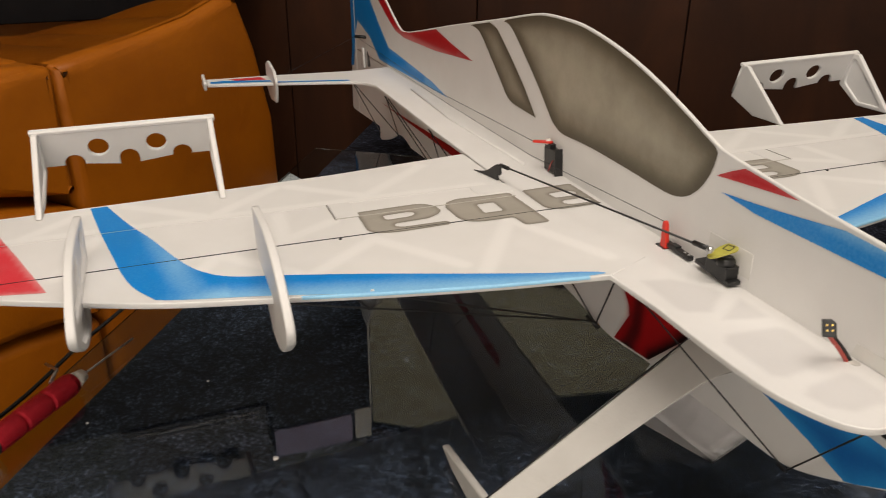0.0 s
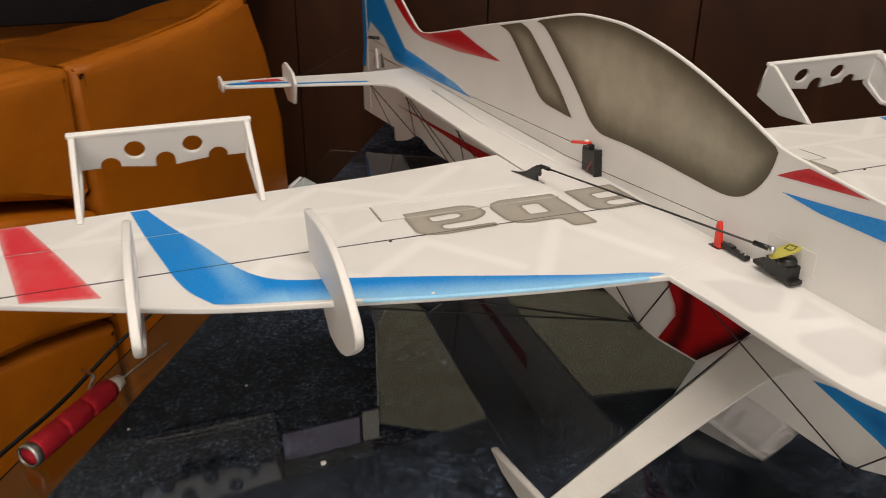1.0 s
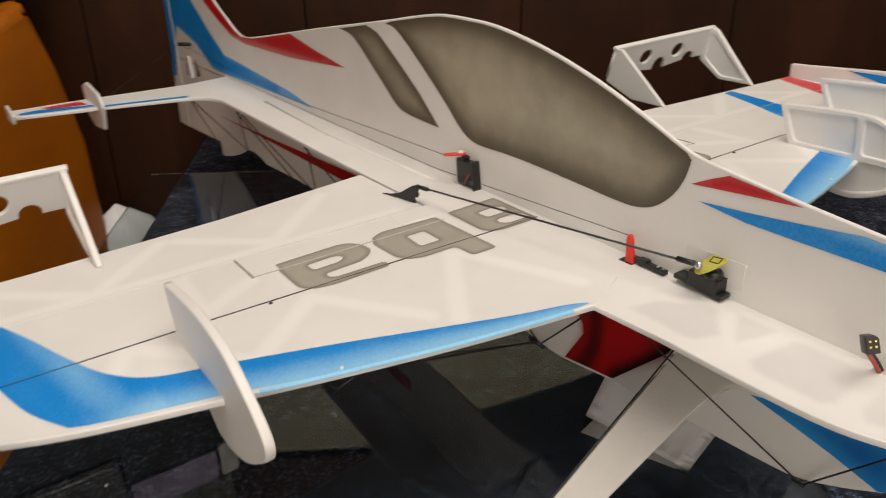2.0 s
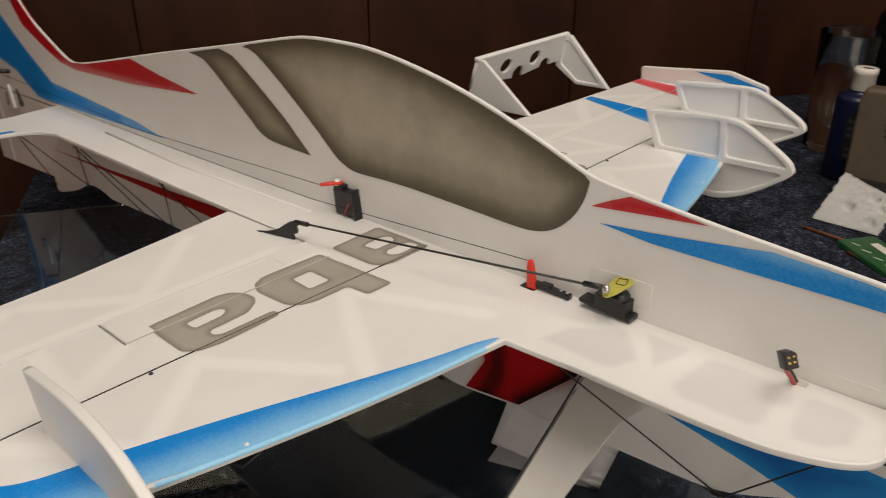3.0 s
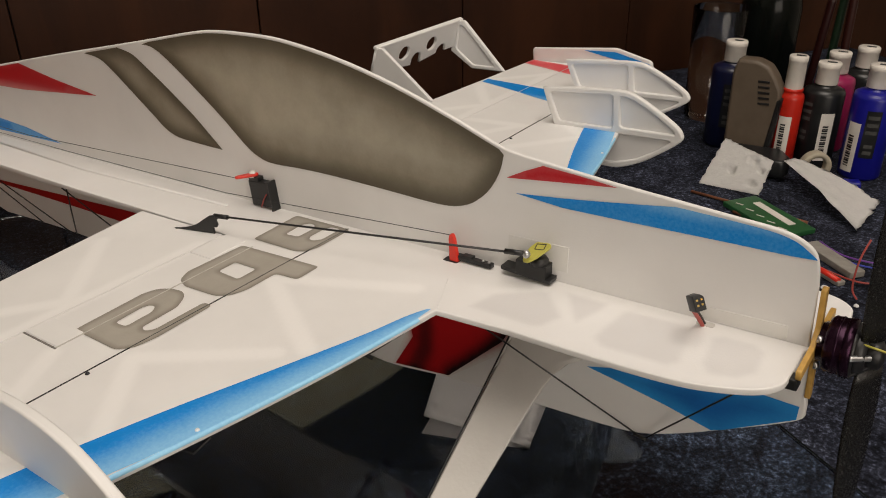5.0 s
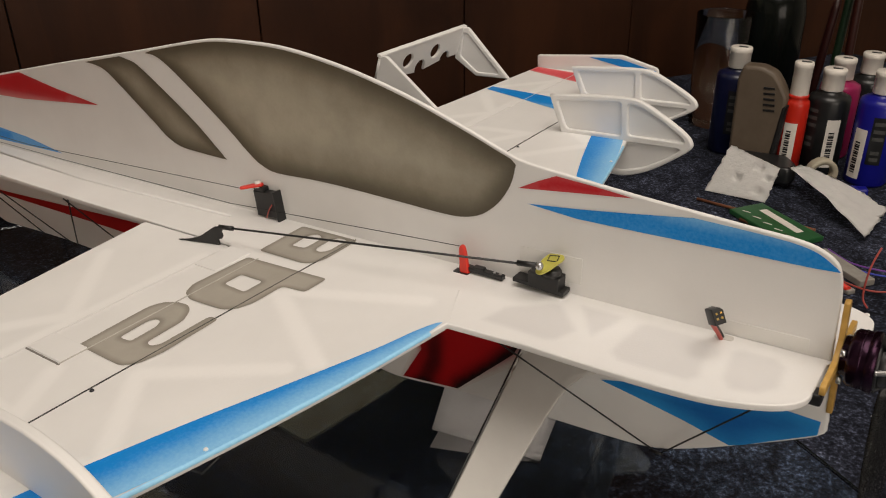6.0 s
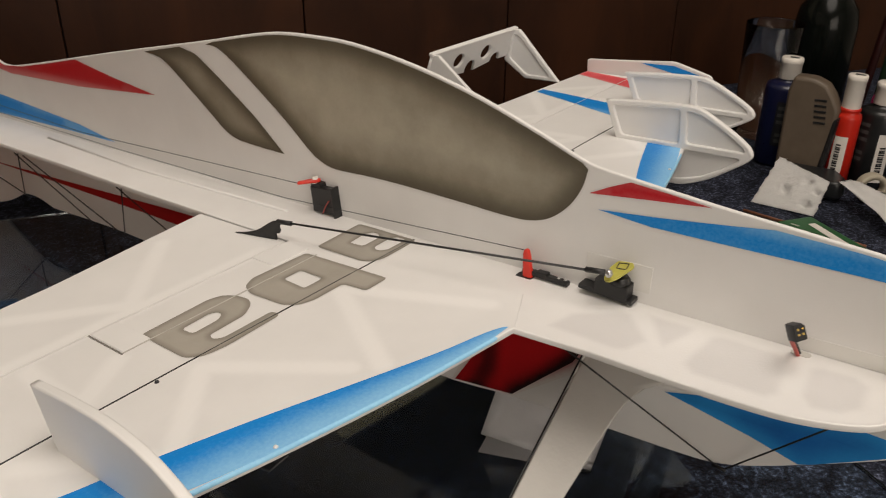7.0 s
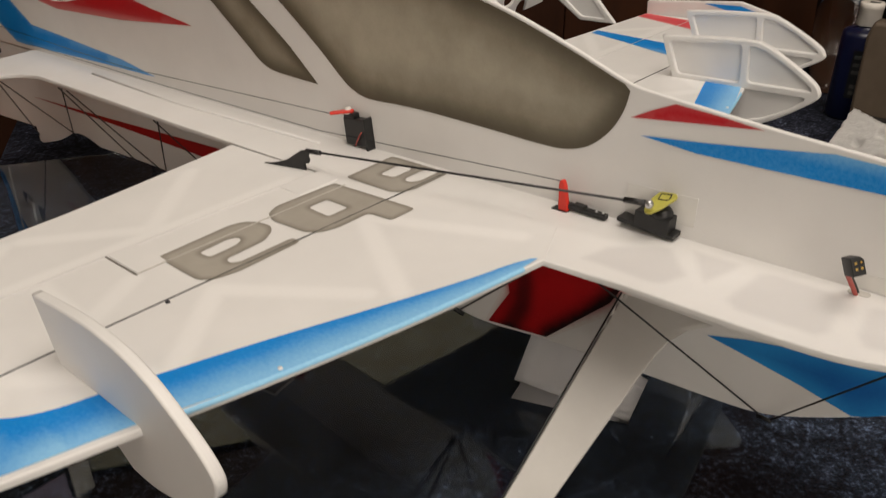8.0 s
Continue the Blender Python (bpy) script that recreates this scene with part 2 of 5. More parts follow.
def part(name, data, mat, parent=None, label="", m=None, smooth=False):
    """Links a bmesh or mesh as one object, under a thing or a part."""
    if isinstance(data, bmesh.types.BMesh):
        me = bpy.data.meshes.new(name)
        data.to_mesh(me)
        data.free()
    else:
        me = data
        me.name = name
    me.materials.clear()
    me.materials.append(mat)
    if smooth:
        for p in me.polygons:
            p.use_smooth = True
    ob = new(name, me)
    if m is not None:
        ob.matrix_basis = m
    if parent:
        ob.parent = parent
    if label:
        ob["label"] = label
    return ob


def empty(name, m, label, category, group="", kind=""):
    ob = new(name)
    ob.matrix_basis = m
    ob.empty_display_size = 0.02
    return tagged(ob, label, category, group, kind)


def spl(pts, n=7):
    """A smooth open line through the points."""
    out = []
    for i in range(len(pts) - 1):
        p = [Vector(pts[max(0, min(len(pts) - 1, i + k))]) for k in (-1, 0, 1, 2)]
        for j in range(n):
            t = j / n
            out.append(tuple(0.5 * (2 * p[1] + (p[2] - p[0]) * t + (2 * p[0] - 5 * p[1] + 4 * p[2] - p[3]) * t * t
                                    + (3 * p[1] - p[0] - 3 * p[2] + p[3]) * t ** 3)))
    out.append(tuple(pts[-1]))
    return out


def circle(cx, cy, r, n=20, a0=0.0, a1=360.0):
    full = abs(a1 - a0) >= 360
    k = n if full else n + 1
    return [(cx + r * math.cos(radians(a0 + (a1 - a0) * i / n)), cy + r * math.sin(radians(a0 + (a1 - a0) * i / n))) for i in range(k)]


def rounded(pts, r, n=4):
    """The closed outline with its corners rounded."""
    out = []
    k = len(pts)
    for i in range(k):
        a, b, c = Vector(pts[i - 1]), Vector(pts[i]), Vector(pts[(i + 1) % k])
        u, v = (a - b), (c - b)
        d = min(r, u.length * 0.45, v.length * 0.45)
        p, q = b + u.normalized() * d, b + v.normalized() * d
        for j in range(n + 1):
            t = j / n
            out.append(tuple((1 - t) ** 2 * p + 2 * t * (1 - t) * b + t * t * q))
    return out


# (u, v, w) to the aeroplane's x, y, z
SIDE = Matrix(((1, 0, 0, 0), (0, 0, -1, 0), (0, 1, 0, 0), (0, 0, 0, 1)))


def plate(loops, thick, bevel, m):
    """A slab with rounded edges: outlines in u, v, centred on w = 0, then moved by m."""
    cu = bpy.data.curves.new("outline", "CURVE")
    cu.dimensions, cu.fill_mode = "2D", "BOTH"
    cu.extrude, cu.bevel_depth, cu.bevel_resolution, cu.offset = max(0.0, thick / 2 - bevel), bevel, 2, -bevel
    for loop in loops:
        s = cu.splines.new("POLY")
        s.points.add(len(loop) - 1)
        for p, q in zip(s.points, loop):
            p.co = (q[0], q[1], 0, 1)
        s.use_cyclic_u = True
    ob = bpy.data.objects.new("outline", cu)
    scene.collection.objects.link(ob)
    dg = bpy.context.evaluated_depsgraph_get()
    me = bpy.data.meshes.new_from_object(ob.evaluated_get(dg))
    bpy.data.objects.remove(ob)
    bpy.data.curves.remove(cu)
    me.transform(m)
    return me


def inside(p, loops):
    c = False
    for lp in loops:
        j = len(lp) - 1
        for i in range(len(lp)):
            (xi, yi), (xj, yj) = lp[i], lp[j]
            if (yi > p[1]) != (yj > p[1]) and p[0] < (xj - xi) * (p[1] - yi) / (yj - yi) + xi:
                c = not c
            j = i
    return c


def rim_distance(p, segs):
    a, b = segs[:, :2], segs[:, 2:]
    d = b - a
    t = np.clip(((p - a) * d).sum(1) / np.maximum((d * d).sum(1), 1e-12), 0, 1)
    return float(np.sqrt((((a + d * t[:, None]) - p) ** 2).sum(1)).min())


def decal(loops, m, step=0.003, fade=None, lift=0.0003, attribute="fade", second=None):
    """A film of paint with its outline, fine inside, carrying the distance from its rim ('edge') and how thin it is ('fade')."""
    dense = []
    for lp in loops:
        out = []
        for i in range(len(lp)):
            a, b = Vector(lp[i][:2]), Vector(lp[(i + 1) % len(lp)][:2])
            k = max(1, int((b - a).length / (step * 1.5)))
            out += [tuple(a + (b - a) * j / k) for j in range(k)]
        dense.append(out)
    segs = np.array([(*lp[i], *lp[(i + 1) % len(lp)]) for lp in dense for i in range(len(lp))])
    xs, ys = segs[:, 0], segs[:, 1]
    pts = [Vector(p) for lp in dense for p in lp]
    edges, base = [], 0
    for lp in dense:
        edges += [(base + i, base + (i + 1) % len(lp)) for i in range(len(lp))]
        base += len(lp)
    y, row = ys.min() + step, 0
    while y < ys.max():
        x = xs.min() + step * (1 + 0.5 * (row % 2))
        while x < xs.max():
            if inside((x, y), dense) and rim_distance(np.array((x, y)), segs) > step * 0.5:
                pts.append(Vector((x, y)))
            x += step
        y += step * 0.87
        row += 1
    vs, _, fs, _, _, _ = delaunay_2d_cdt(pts, edges, [], 0, 1e-6)
    tris = [f for f in fs if inside(sum((vs[i] for i in f), Vector((0, 0))) / len(f), dense)]
    me = bpy.data.meshes.new("paint")
    me.from_pydata([(v.x, v.y, lift) for v in vs], [], tris)
    ae = me.attributes.new("edge", "FLOAT", "POINT")
    af = me.attributes.new(attribute, "FLOAT", "POINT")
    a2 = me.attributes.new(second[0], "FLOAT", "POINT") if second else None
    for i, v in enumerate(vs):
        d = rim_distance(np.array((v.x, v.y)), segs)
        ae.data[i].value = d
        af.data[i].value = fade(v.x, v.y, d) if fade else 0.0
        if second:
            a2.data[i].value = second[1](v.x, v.y)
    me.transform(m)
    me.update()
    return me


def tube(pts, r, sides=8, cap=True, taper=None):
    """A round rod along a line of points."""
    bm = bmesh.new()
    rings = []
    P = [Vector(p) for p in pts]
    for i, p in enumerate(P):
        d = (P[min(i + 1, len(P) - 1)] - P[max(i - 1, 0)]).normalized()
        a = d.orthogonal() if i == 0 else rings_axis
        a = (a - d * a.dot(d)).normalized()
        rings_axis = a
        b = d.cross(a)
        rr = r * (taper(i / max(1, len(P) - 1)) if taper else 1)
        rings.append([bm.verts.new(p + (a * math.cos(2 * math.pi * k / sides) + b * math.sin(2 * math.pi * k / sides)) * rr) for k in range(sides)])
    for q, s in zip(rings, rings[1:]):
        for k in range(sides):
            bm.faces.new((q[k], q[(k + 1) % sides], s[(k + 1) % sides], s[k])).smooth = True
    if cap:
        bm.faces.new(rings[0][::-1])
        bm.faces.new(rings[-1])
    bm.normal_update()
    return bm


def lathe(profile, sides=32, m=None, closed=False):
    """A turned body from (radius, height) pairs."""
    bm = bmesh.new()
    rings = []
    for r, h in profile:
        if r < 1e-6:
            rings.append([bm.verts.new((0, 0, h))])
        else:
            rings.append([bm.verts.new((r * math.cos(2 * math.pi * k / sides), r * math.sin(2 * math.pi * k / sides), h)) for k in range(sides)])
    for q, s in zip(rings, rings[1:]):
        for k in range(sides):
            a, b = q[k % len(q)], q[(k + 1) % len(q)]
            c, d = s[(k + 1) % len(s)], s[k % len(s)]
            f = [v for i, v in enumerate((a, b, c, d)) if v not in (a, b, c, d)[:i]]
            if len(f) > 2:
                bm.faces.new(f).smooth = True
    bmesh.ops.recalc_face_normals(bm, faces=bm.faces)
    if m is not None:
        bm.transform(m)
    return bm


def box(size, m=None, bevel=0.0, seg=2):
    bm = bmesh.new()
    bmesh.ops.create_cube(bm, size=1, matrix=Matrix.Diagonal((*size, 1)))
    if bevel:
        bmesh.ops.bevel(bm, geom=bm.edges[:], offset=bevel, segments=seg, profile=0.6, affect="EDGES")
    if m is not None:
        bm.transform(m)
    return bm


def mirror_mesh(me, shift=0.0):
    """The port-side twin of a mesh of the starboard side."""
    c = me.copy()
    c.transform(Matrix.Translation((0, 0.005 + shift, 0)) @ Matrix.Diagonal((1, -1, 1, 1)))
    c.flip_normals()
    return c


# ---- setting ----


def room_box(name, x0, x1, y0, y1, z0, z1, mat, label, category, kind="structure", bevel=0.0):
    bm = box((x1 - x0, y1 - y0, z1 - z0), Matrix.Translation(((x0 + x1) / 2, (y0 + y1) / 2, (z0 + z1) / 2)), bevel)
    return tagged(part(name, bm, mat, m=ROOM), label, category, kind=kind)


room_box("floor", -2.2, 2.6, -3.4, 0.1, FLOOR_Z - 0.1, FLOOR_Z, CARPET, "dark brown carpet floor of the room", "floor")
room_box("ceiling", -2.2, 2.6, -3.4, 0.1, CEIL_Z, CEIL_Z + 0.1, CEILING, "plain off-white painted ceiling", "ceiling")
room_box("wall_north", -2.2, 2.6, 0.022, 0.12, FLOOR_Z, CEIL_Z, PLASTER, "cream plastered wall behind dark wooden panelling", "wall")
room_box("wall_south", -2.2, 2.6, -3.5, -3.4, FLOOR_Z, CEIL_Z, PLASTER, "plain cream plastered wall", "wall")
room_box("wall_west", -2.3, -2.2, -3.5, 0.12, FLOOR_Z, CEIL_Z, PLASTER, "plain cream plastered wall", "wall")
room_box("wall_east", 2.6, 2.7, -3.5, 0.12, FLOOR_Z, CEIL_Z, PLASTER, "plain cream plastered wall", "wall")
panelling = empty("wall_panelling", ROOM, "dark stained wooden panelling with upright joints", "panelling", kind="structure")
seams = [-2.2, -1.75, -1.3, -0.86, -0.57, -0.285, 0.0, 0.286, 0.575, 0.86, 1.15, 1.44, 1.73, 2.02, 2.3, 2.6]
for a, b in zip(seams, seams[1:]):
    part("panel", box((b - a - 0.002, 0.012, 0.715), Matrix.Translation(((a + b) / 2, 0.006, FLOOR_Z + 0.3575)), 0.0006, 1), WOOD, panelling)
part("backing", box((4.8, 0.006, 2.40), Matrix.Translation((0.2, 0.0155, FLOOR_Z + 1.205))), BACKING, panelling)
part("cap_rail", box((4.8, 0.03, 0.03), Matrix.Translation((0.2, -0.003, FLOOR_Z + 0.73)), 0.004), WOOD, panelling)
# above the rail: a tan wall, darker wood further along
for s0, s1, mt in ((-2.2, 0.58, TAN), (0.585, 2.6, WOOD)):
    part("upper_panel", box((s1 - s0, 0.012, 0.325), Matrix.Translation(((s0 + s1) / 2, 0.006, FLOOR_Z + 0.745 + 0.1625)), 0.002), mt, panelling)
DIM = mottled("grey_green_wall_panel", (0.13, 0.13, 0.112), (0.17, 0.17, 0.148), 5, 0.85)
for s0, s1, mt in ((-2.2, -0.19, DIM), (-0.185, 2.6, WOOD)):
    part("upper_panel", box((s1 - s0, 0.012, 1.28), Matrix.Translation(((s0 + s1) / 2, 0.006, FLOOR_Z + 1.075 + 0.65)), 0.002), mt, panelling)

# black television set slung across the corner above the armchair: u runs along its face from the wall, z up
TV = ROOM @ pose(-0.172, -0.004, 0, 0, 0, 213)


def face(u0, u1, z0, z1, lift, thick, mat, name, parent, label="", bevel=0.0006):
    """A flat piece on the face of the set."""
    return part(name, box((u1 - u0, thick, z1 - z0), Matrix.Translation(((u0 + u1) / 2, lift, (z0 + z1) / 2)), bevel), mat, parent, label)


tv = empty("television", TV, "black television set with boxes above, across the room corner", "television")
part("screen", plate([rounded([(0.0, 0.30), (0.24, 0.158), (0.31, 0.130), (0.78, 0.130), (0.78, 0.515), (0.185, 0.515), (0.180, 0.640), (0.0, 0.640)], 0.006)], 0.03, 0.002, Matrix.Translation((0, -0.012, 0)) @ SIDE), SCREEN, tv)
# White strip standing in for the gleam along the set's bezel.
face(0.002, 0.0055, 0.33, 0.565, 0.0035, 0.002, CAP_WHITE, "edge_gleam_strip", tv)
face(0.004, 0.034, 0.568, 0.632, 0.0045, 0.004, CAP_WHITE, "white_plate", tv, "small white plate")
face(0.040, 0.178, 0.576, 0.634, 0.0045, 0.004, LILAC, "display", tv, "dim lilac display strip")
face(0.188, 0.420, 0.522, 0.760, -0.010, 0.02, GREY_FRONT, "loudspeaker_front", tv, "dark grey front panel")
for u, z in ((0.257, 0.612), (0.296, 0.613), (0.335, 0.612)):
    part("knob", lathe([(0, 0), (0.016, 0), (0.015, 0.010), (0, 0.011)], 20, Matrix.Translation((u, 0.0, z)) @ pose(0, 0, 0, -90, 0, 0)), BLACK_PLASTIC, tv)
face(0.20, 0.40, 0.530, 0.533, 0.0015, 0.003, ALLOY_DIM, "trim_line", tv)
face(0.20, 0.37, 0.541, 0.543, 0.0015, 0.003, ALLOY_DIM, "trim_line", tv)
part("bracket", box((0.10, 0.16, 0.06), Matrix.Translation((0.18, -0.105, 0.40)), 0.004), BLACK_PLASTIC, tv)

# the table under its glass, square to the room
TX0, TX1, TY0, TY1 = -0.120, 1.25, -1.3, -0.075
table = empty("coffee_table", ROOM @ pose(0.5, -0.7, FLOOR_Z), "dark wooden coffee table under a cloth", "table")
part("tabletop", box((TX1 - TX0 - 0.01, TY1 - TY0 - 0.01, 0.03), Matrix.Translation(((TX0 + TX1) / 2 - 0.5, (TY0 + TY1) / 2 + 0.7, -FLOOR_Z - 0.0200)), 0.004), WOOD, table)
for lx in (TX0 + 0.08, TX1 - 0.08):
    for ly in (TY0 + 0.08, TY1 - 0.08):
        part("leg", box((0.06, 0.06, -FLOOR_Z - 0.038), Matrix.Translation((lx - 0.5, ly + 0.7, (-FLOOR_Z - 0.038) / 2)), 0.006), WOOD, table)


def tablecloth():
    bm = bmesh.new()
    nx, ny = 70, 62
    grid = [[bm.verts.new((TX0 + (TX1 - TX0) * i / nx, TY0 + (TY1 - TY0) * j / ny,
                           -0.0036 + 0.0003 * noise.noise((i * 0.3, j * 0.3, 0)))) for j in range(ny + 1)] for i in range(nx + 1)]
    for i in range(nx):
        for j in range(ny):
            bm.faces.new((grid[i][j], grid[i + 1][j], grid[i + 1][j + 1], grid[i][j + 1])).smooth = True
    rim = [grid[i][0] for i in range(nx + 1)] + [grid[nx][j] for j in range(1, ny + 1)] + [grid[i][ny] for i in range(nx - 1, -1, -1)] + [grid[0][j] for j in range(ny - 1, 0, -1)]
    low, lower = [], []
    for k, v in enumerate(rim):
        c = Vector(((TX0 + TX1) / 2, (TY0 + TY1) / 2, 0))
        d = Vector((0.004 if v.co.x > c.x else -0.004, 0.004 if v.co.y > c.y else -0.004, 0))
        low.append(bm.verts.new(v.co + d * 0.7 + Vector((0, 0, -0.006))))
        w = 0.006 * math.sin(k * 0.55) + 0.004 * math.sin(k * 0.23)
        lower.append(bm.verts.new(v.co + d * (1.2 + 100 * w * 0.01) + Vector((0, 0, -0.045 - abs(w)))))
    for ring, nxt in ((rim, low), (low, lower)):
        for k in range(len(rim)):
            bm.faces.new((ring[k], nxt[k], nxt[(k + 1) % len(rim)], ring[(k + 1) % len(rim)])).smooth = True
    bmesh.ops.recalc_face_normals(bm, faces=bm.faces)
    return bm


tagged(part("tablecloth", tablecloth(), CLOTH, m=ROOM), "dark blue marbled cloth spread over the table", "tablecloth")
glass_top = tagged(part("glass_sheet", box((0.586, 0.987, 0.003), Matrix.Translation((0.139, -0.7465, -0.0016)), 0.0006), SMOKED, m=ROOM),
                   "tinted glass sheet lying on the blue tablecloth", "glass sheet")
part("glass_edge", box((0.0012, 0.987, 0.0030), Matrix.Translation((0.4330, -0.7465, -0.0016)), 0.0003), EDGE_GREEN, glass_top, "dark polished edge")
glass_top.visible_shadow = False


# ---- the aeroplane ----
plane = empty("model_aeroplane", CRAFT, "white foam model aeroplane with red, blue and grey airbrushed markings", "model aeroplane")


def both(name, me, mat, label="", shift=0.0):
    """The starboard part and its port twin."""
    if isinstance(me, bmesh.types.BMesh):
        bm, me = me, bpy.data.meshes.new(name)
        bm.to_mesh(me)
        bm.free()
    a = part(name, me, mat, plane, label)
    b = part(name, mirror_mesh(me, shift), mat, plane, label)
    return a, b


T = 0.0032         # foam thickness
UP = Matrix.Translation((0, 0, -T / 2))
STAR = Matrix.Translation((0, T / 2, 0)) @ SIDE


def mirror_y(pts):
    return [(x, 0.005 - y) for x, y in pts]


# wing in one piece, its trailing part cut away for the ailerons
LE = spl([(-0.0015, -0.0515), (-0.0108, -0.11), (-0.0228, -0.165), (-0.0358, -0.215), (-0.0488, -0.264), (-0.0618, -0.297), (-0.0815, -0.341), (-0.101, -0.383)], 4)
HINGE = -0.1575
nose = spl([(0.036, -0.0498), (0.079, -0.0500), (0.108, -0.0487), (0.124, -0.0455), (0.139, -0.0392), (0.1465, -0.0315), (0.148, -0.022), (0.148, 0.0)], 5)
tail_half = [(-0.30, -0.0425), (-0.40, -0.041), (-0.507, -0.040)] + \
    spl([(-0.525, -0.046), (-0.538, -0.060), (-0.552, -0.10), (-0.565, -0.14), (-0.583, -0.206)], 3) + \
    [(-0.613, -0.206), (-0.610, -0.14), (-0.604, -0.097), (-0.598, -0.043), (-0.604, -0.006)]
outer = LE + [(-0.130, -0.386), (HINGE, -0.386), (HINGE, -0.0425)]
deck_loop = outer + [(-0.2345, -0.0425)] + tail_half + mirror_y(tail_half)[::-1] + [(-0.2345, 0.0475), (HINGE, 0.0475), (-0.0015, 0.0565)] + [(x + 0.010 * max(0, (x - 0.09) / 0.058), y + 0.006 * max(0, (x - 0.11) / 0.04) * (y > 0.03)) for x, y in mirror_y(nose)][:-1] + nose[::-1][1:]
wing = part("wing_and_deck", plate([deck_loop], T, 0.0006, UP), FOAM, plane, "white foam wing and deck in one sheet")
me = plate([outer], T, 0.0006, UP)
part("port_wing", mirror_mesh(me), FOAM, plane)
ail = rounded([(-0.2335, -0.0445), (HINGE - 0.0004, -0.0435), (HINGE - 0.0004, -0.386), (-0.206, -0.386), (-0.212, -0.26), (-0.219, -0.15)], 0.002)
aileron, aileron_port = both("aileron", plate([ail], T, 0.0004, UP), FOAM)

# fuselage: a keel fin above and one below
top_line = spl([(-0.530, 0.0497), (-0.511, 0.0522), (-0.470, 0.0590), (-0.427, 0.0665), (-0.372, 0.0760), (-0.320, 0.0845), (-0.263, 0.0938), (-0.232, 0.0992), (-0.210, 0.1028), (-0.192, 0.1048), (-0.167, 0.1052),
                (-0.136, 0.1038), (-0.096, 0.0970), (-0.059, 0.0872), (-0.025, 0.0752), (0.000, 0.0652), (0.010, 0.0622), (0.026, 0.0600), (0.064, 0.0555), (0.090, 0.0530),
                (0.113, 0.0508), (0.130, 0.0492), (0.139, 0.0470), (0.1455, 0.0428), (0.148, 0.037), (0.149, 0.028)], 5)
fin_line = spl([(-0.74, 0.235), (-0.70, 0.185), (-0.652, 0.120), (-0.622, 0.088), (-0.600, 0.0745), (-0.574, 0.0620), (-0.556, 0.0540), (-0.543, 0.0502), (-0.530, 0.0497)], 4)[:-1]
upper_loop = [(0.149, -0.0015)] + [(-0.7605, -0.0015), (-0.7605, 0.235)] + fin_line + top_line
FIN = 0.0021       # thickness of the upper fuselage sheet
upper = part("upper_fuselage", plate([upper_loop], FIN, 0.0009, Matrix.Translation((0, FIN / 2, 0)) @ SIDE), FOAM, plane)
rudder_loop = rounded([(-0.7625, -0.089), (-0.80, -0.090), (-0.7975, -0.05), (-0.783, 0.0), (-0.780, 0.06), (-0.778, 0.225), (-0.7625, 0.235)], 0.003)
rudder = part("rudder", plate([rudder_loop], T, 0.0010, STAR), FOAM, plane)
low_line = spl([(0.151, -0.024), (0.1515, -0.031), (0.148, -0.038), (0.119, -0.0545), (0.098, -0.0655), (0.08, -0.0728), (0.062, -0.0755), (0.021, -0.078),
                (-0.034, -0.0815), (-0.075, -0.0865), (-0.098, -0.086), (-0.15, -0.080), (-0.28, -0.0755), (-0.413, -0.073), (-0.498, -0.0755)], 4) + \
    spl([(-0.52, -0.0765), (-0.545, -0.0715), (-0.57, -0.073), (-0.595, -0.083), (-0.615, -0.090), (-0.648, -0.0985)], 4) + [(-0.6545, -0.0975), (-0.655, -0.083), (-0.7605, -0.0885)]
lower_loop = [(-0.7605, -0.002), (0.1505, -0.002)] + low_line
lower = part("lower_fuselage", plate([lower_loop], T, 0.0010, STAR), FOAM, plane)

# ---- paint on the wing ----
PAINT_TOP = Matrix.Identity(4)


def span(a, b, v):
    t = max(0.0, min(1.0, (v - a) / (b - a)))
    return t * t * (3 - 2 * t)


def le_x(y):
    for p, q in zip(LE, LE[1:]):
        if q[1] <= y <= p[1]:
            return p[0] + (q[0] - p[0]) * (y - p[1]) / (q[1] - p[1])
    return LE[-1][0]


front_edge = [(x - 0.0007 - 0.0022 * span(-0.180, -0.225, y), y) for x, y in LE if -0.266 < y < -0.0520]
rear_edge = spl([(-0.2065, -0.296), (-0.170, -0.2835), (-0.137, -0.270), (-0.105, -0.2585), (-0.083, -0.248), (-0.069, -0.233), (-0.060, -0.205), (-0.0459, -0.164), (-0.0286, -0.1191), (-0.0160, -0.0849), (-0.0102, -0.0653), (-0.0058, -0.0545), (-0.0032, -0.0523)], 5)
fore_edge = spl([(-0.0545, -0.2700), (-0.073, -0.280), (-0.094, -0.286), (-0.115, -0.290), (-0.16, -0.2985), (-0.2065, -0.306)], 5)
blue_loop = rear_edge[:-1] + front_edge + fore_edge


def blue_fade(x, y, d):
    if y > -0.235:
        return span(1.0, 0.0, (le_x(y) - x) / max(0.006, 0.022 * min(1, abs(y) / 0.15))) * 0.70
    lead = 0.9 * span(1.0, 0.0, (le_x(y) - x) / 0.024) * span(-0.275, -0.235, y)
    return max(lead, 0.55 * span(0.013, 0.0, abs((y + 0.276) - 0.16 * (x + 0.2))) * (0.75 + 0.5 * noise.noise((x * 45, y * 45, 3))) * span(0.0, 0.006, abs(x - HINGE) + 0.002))


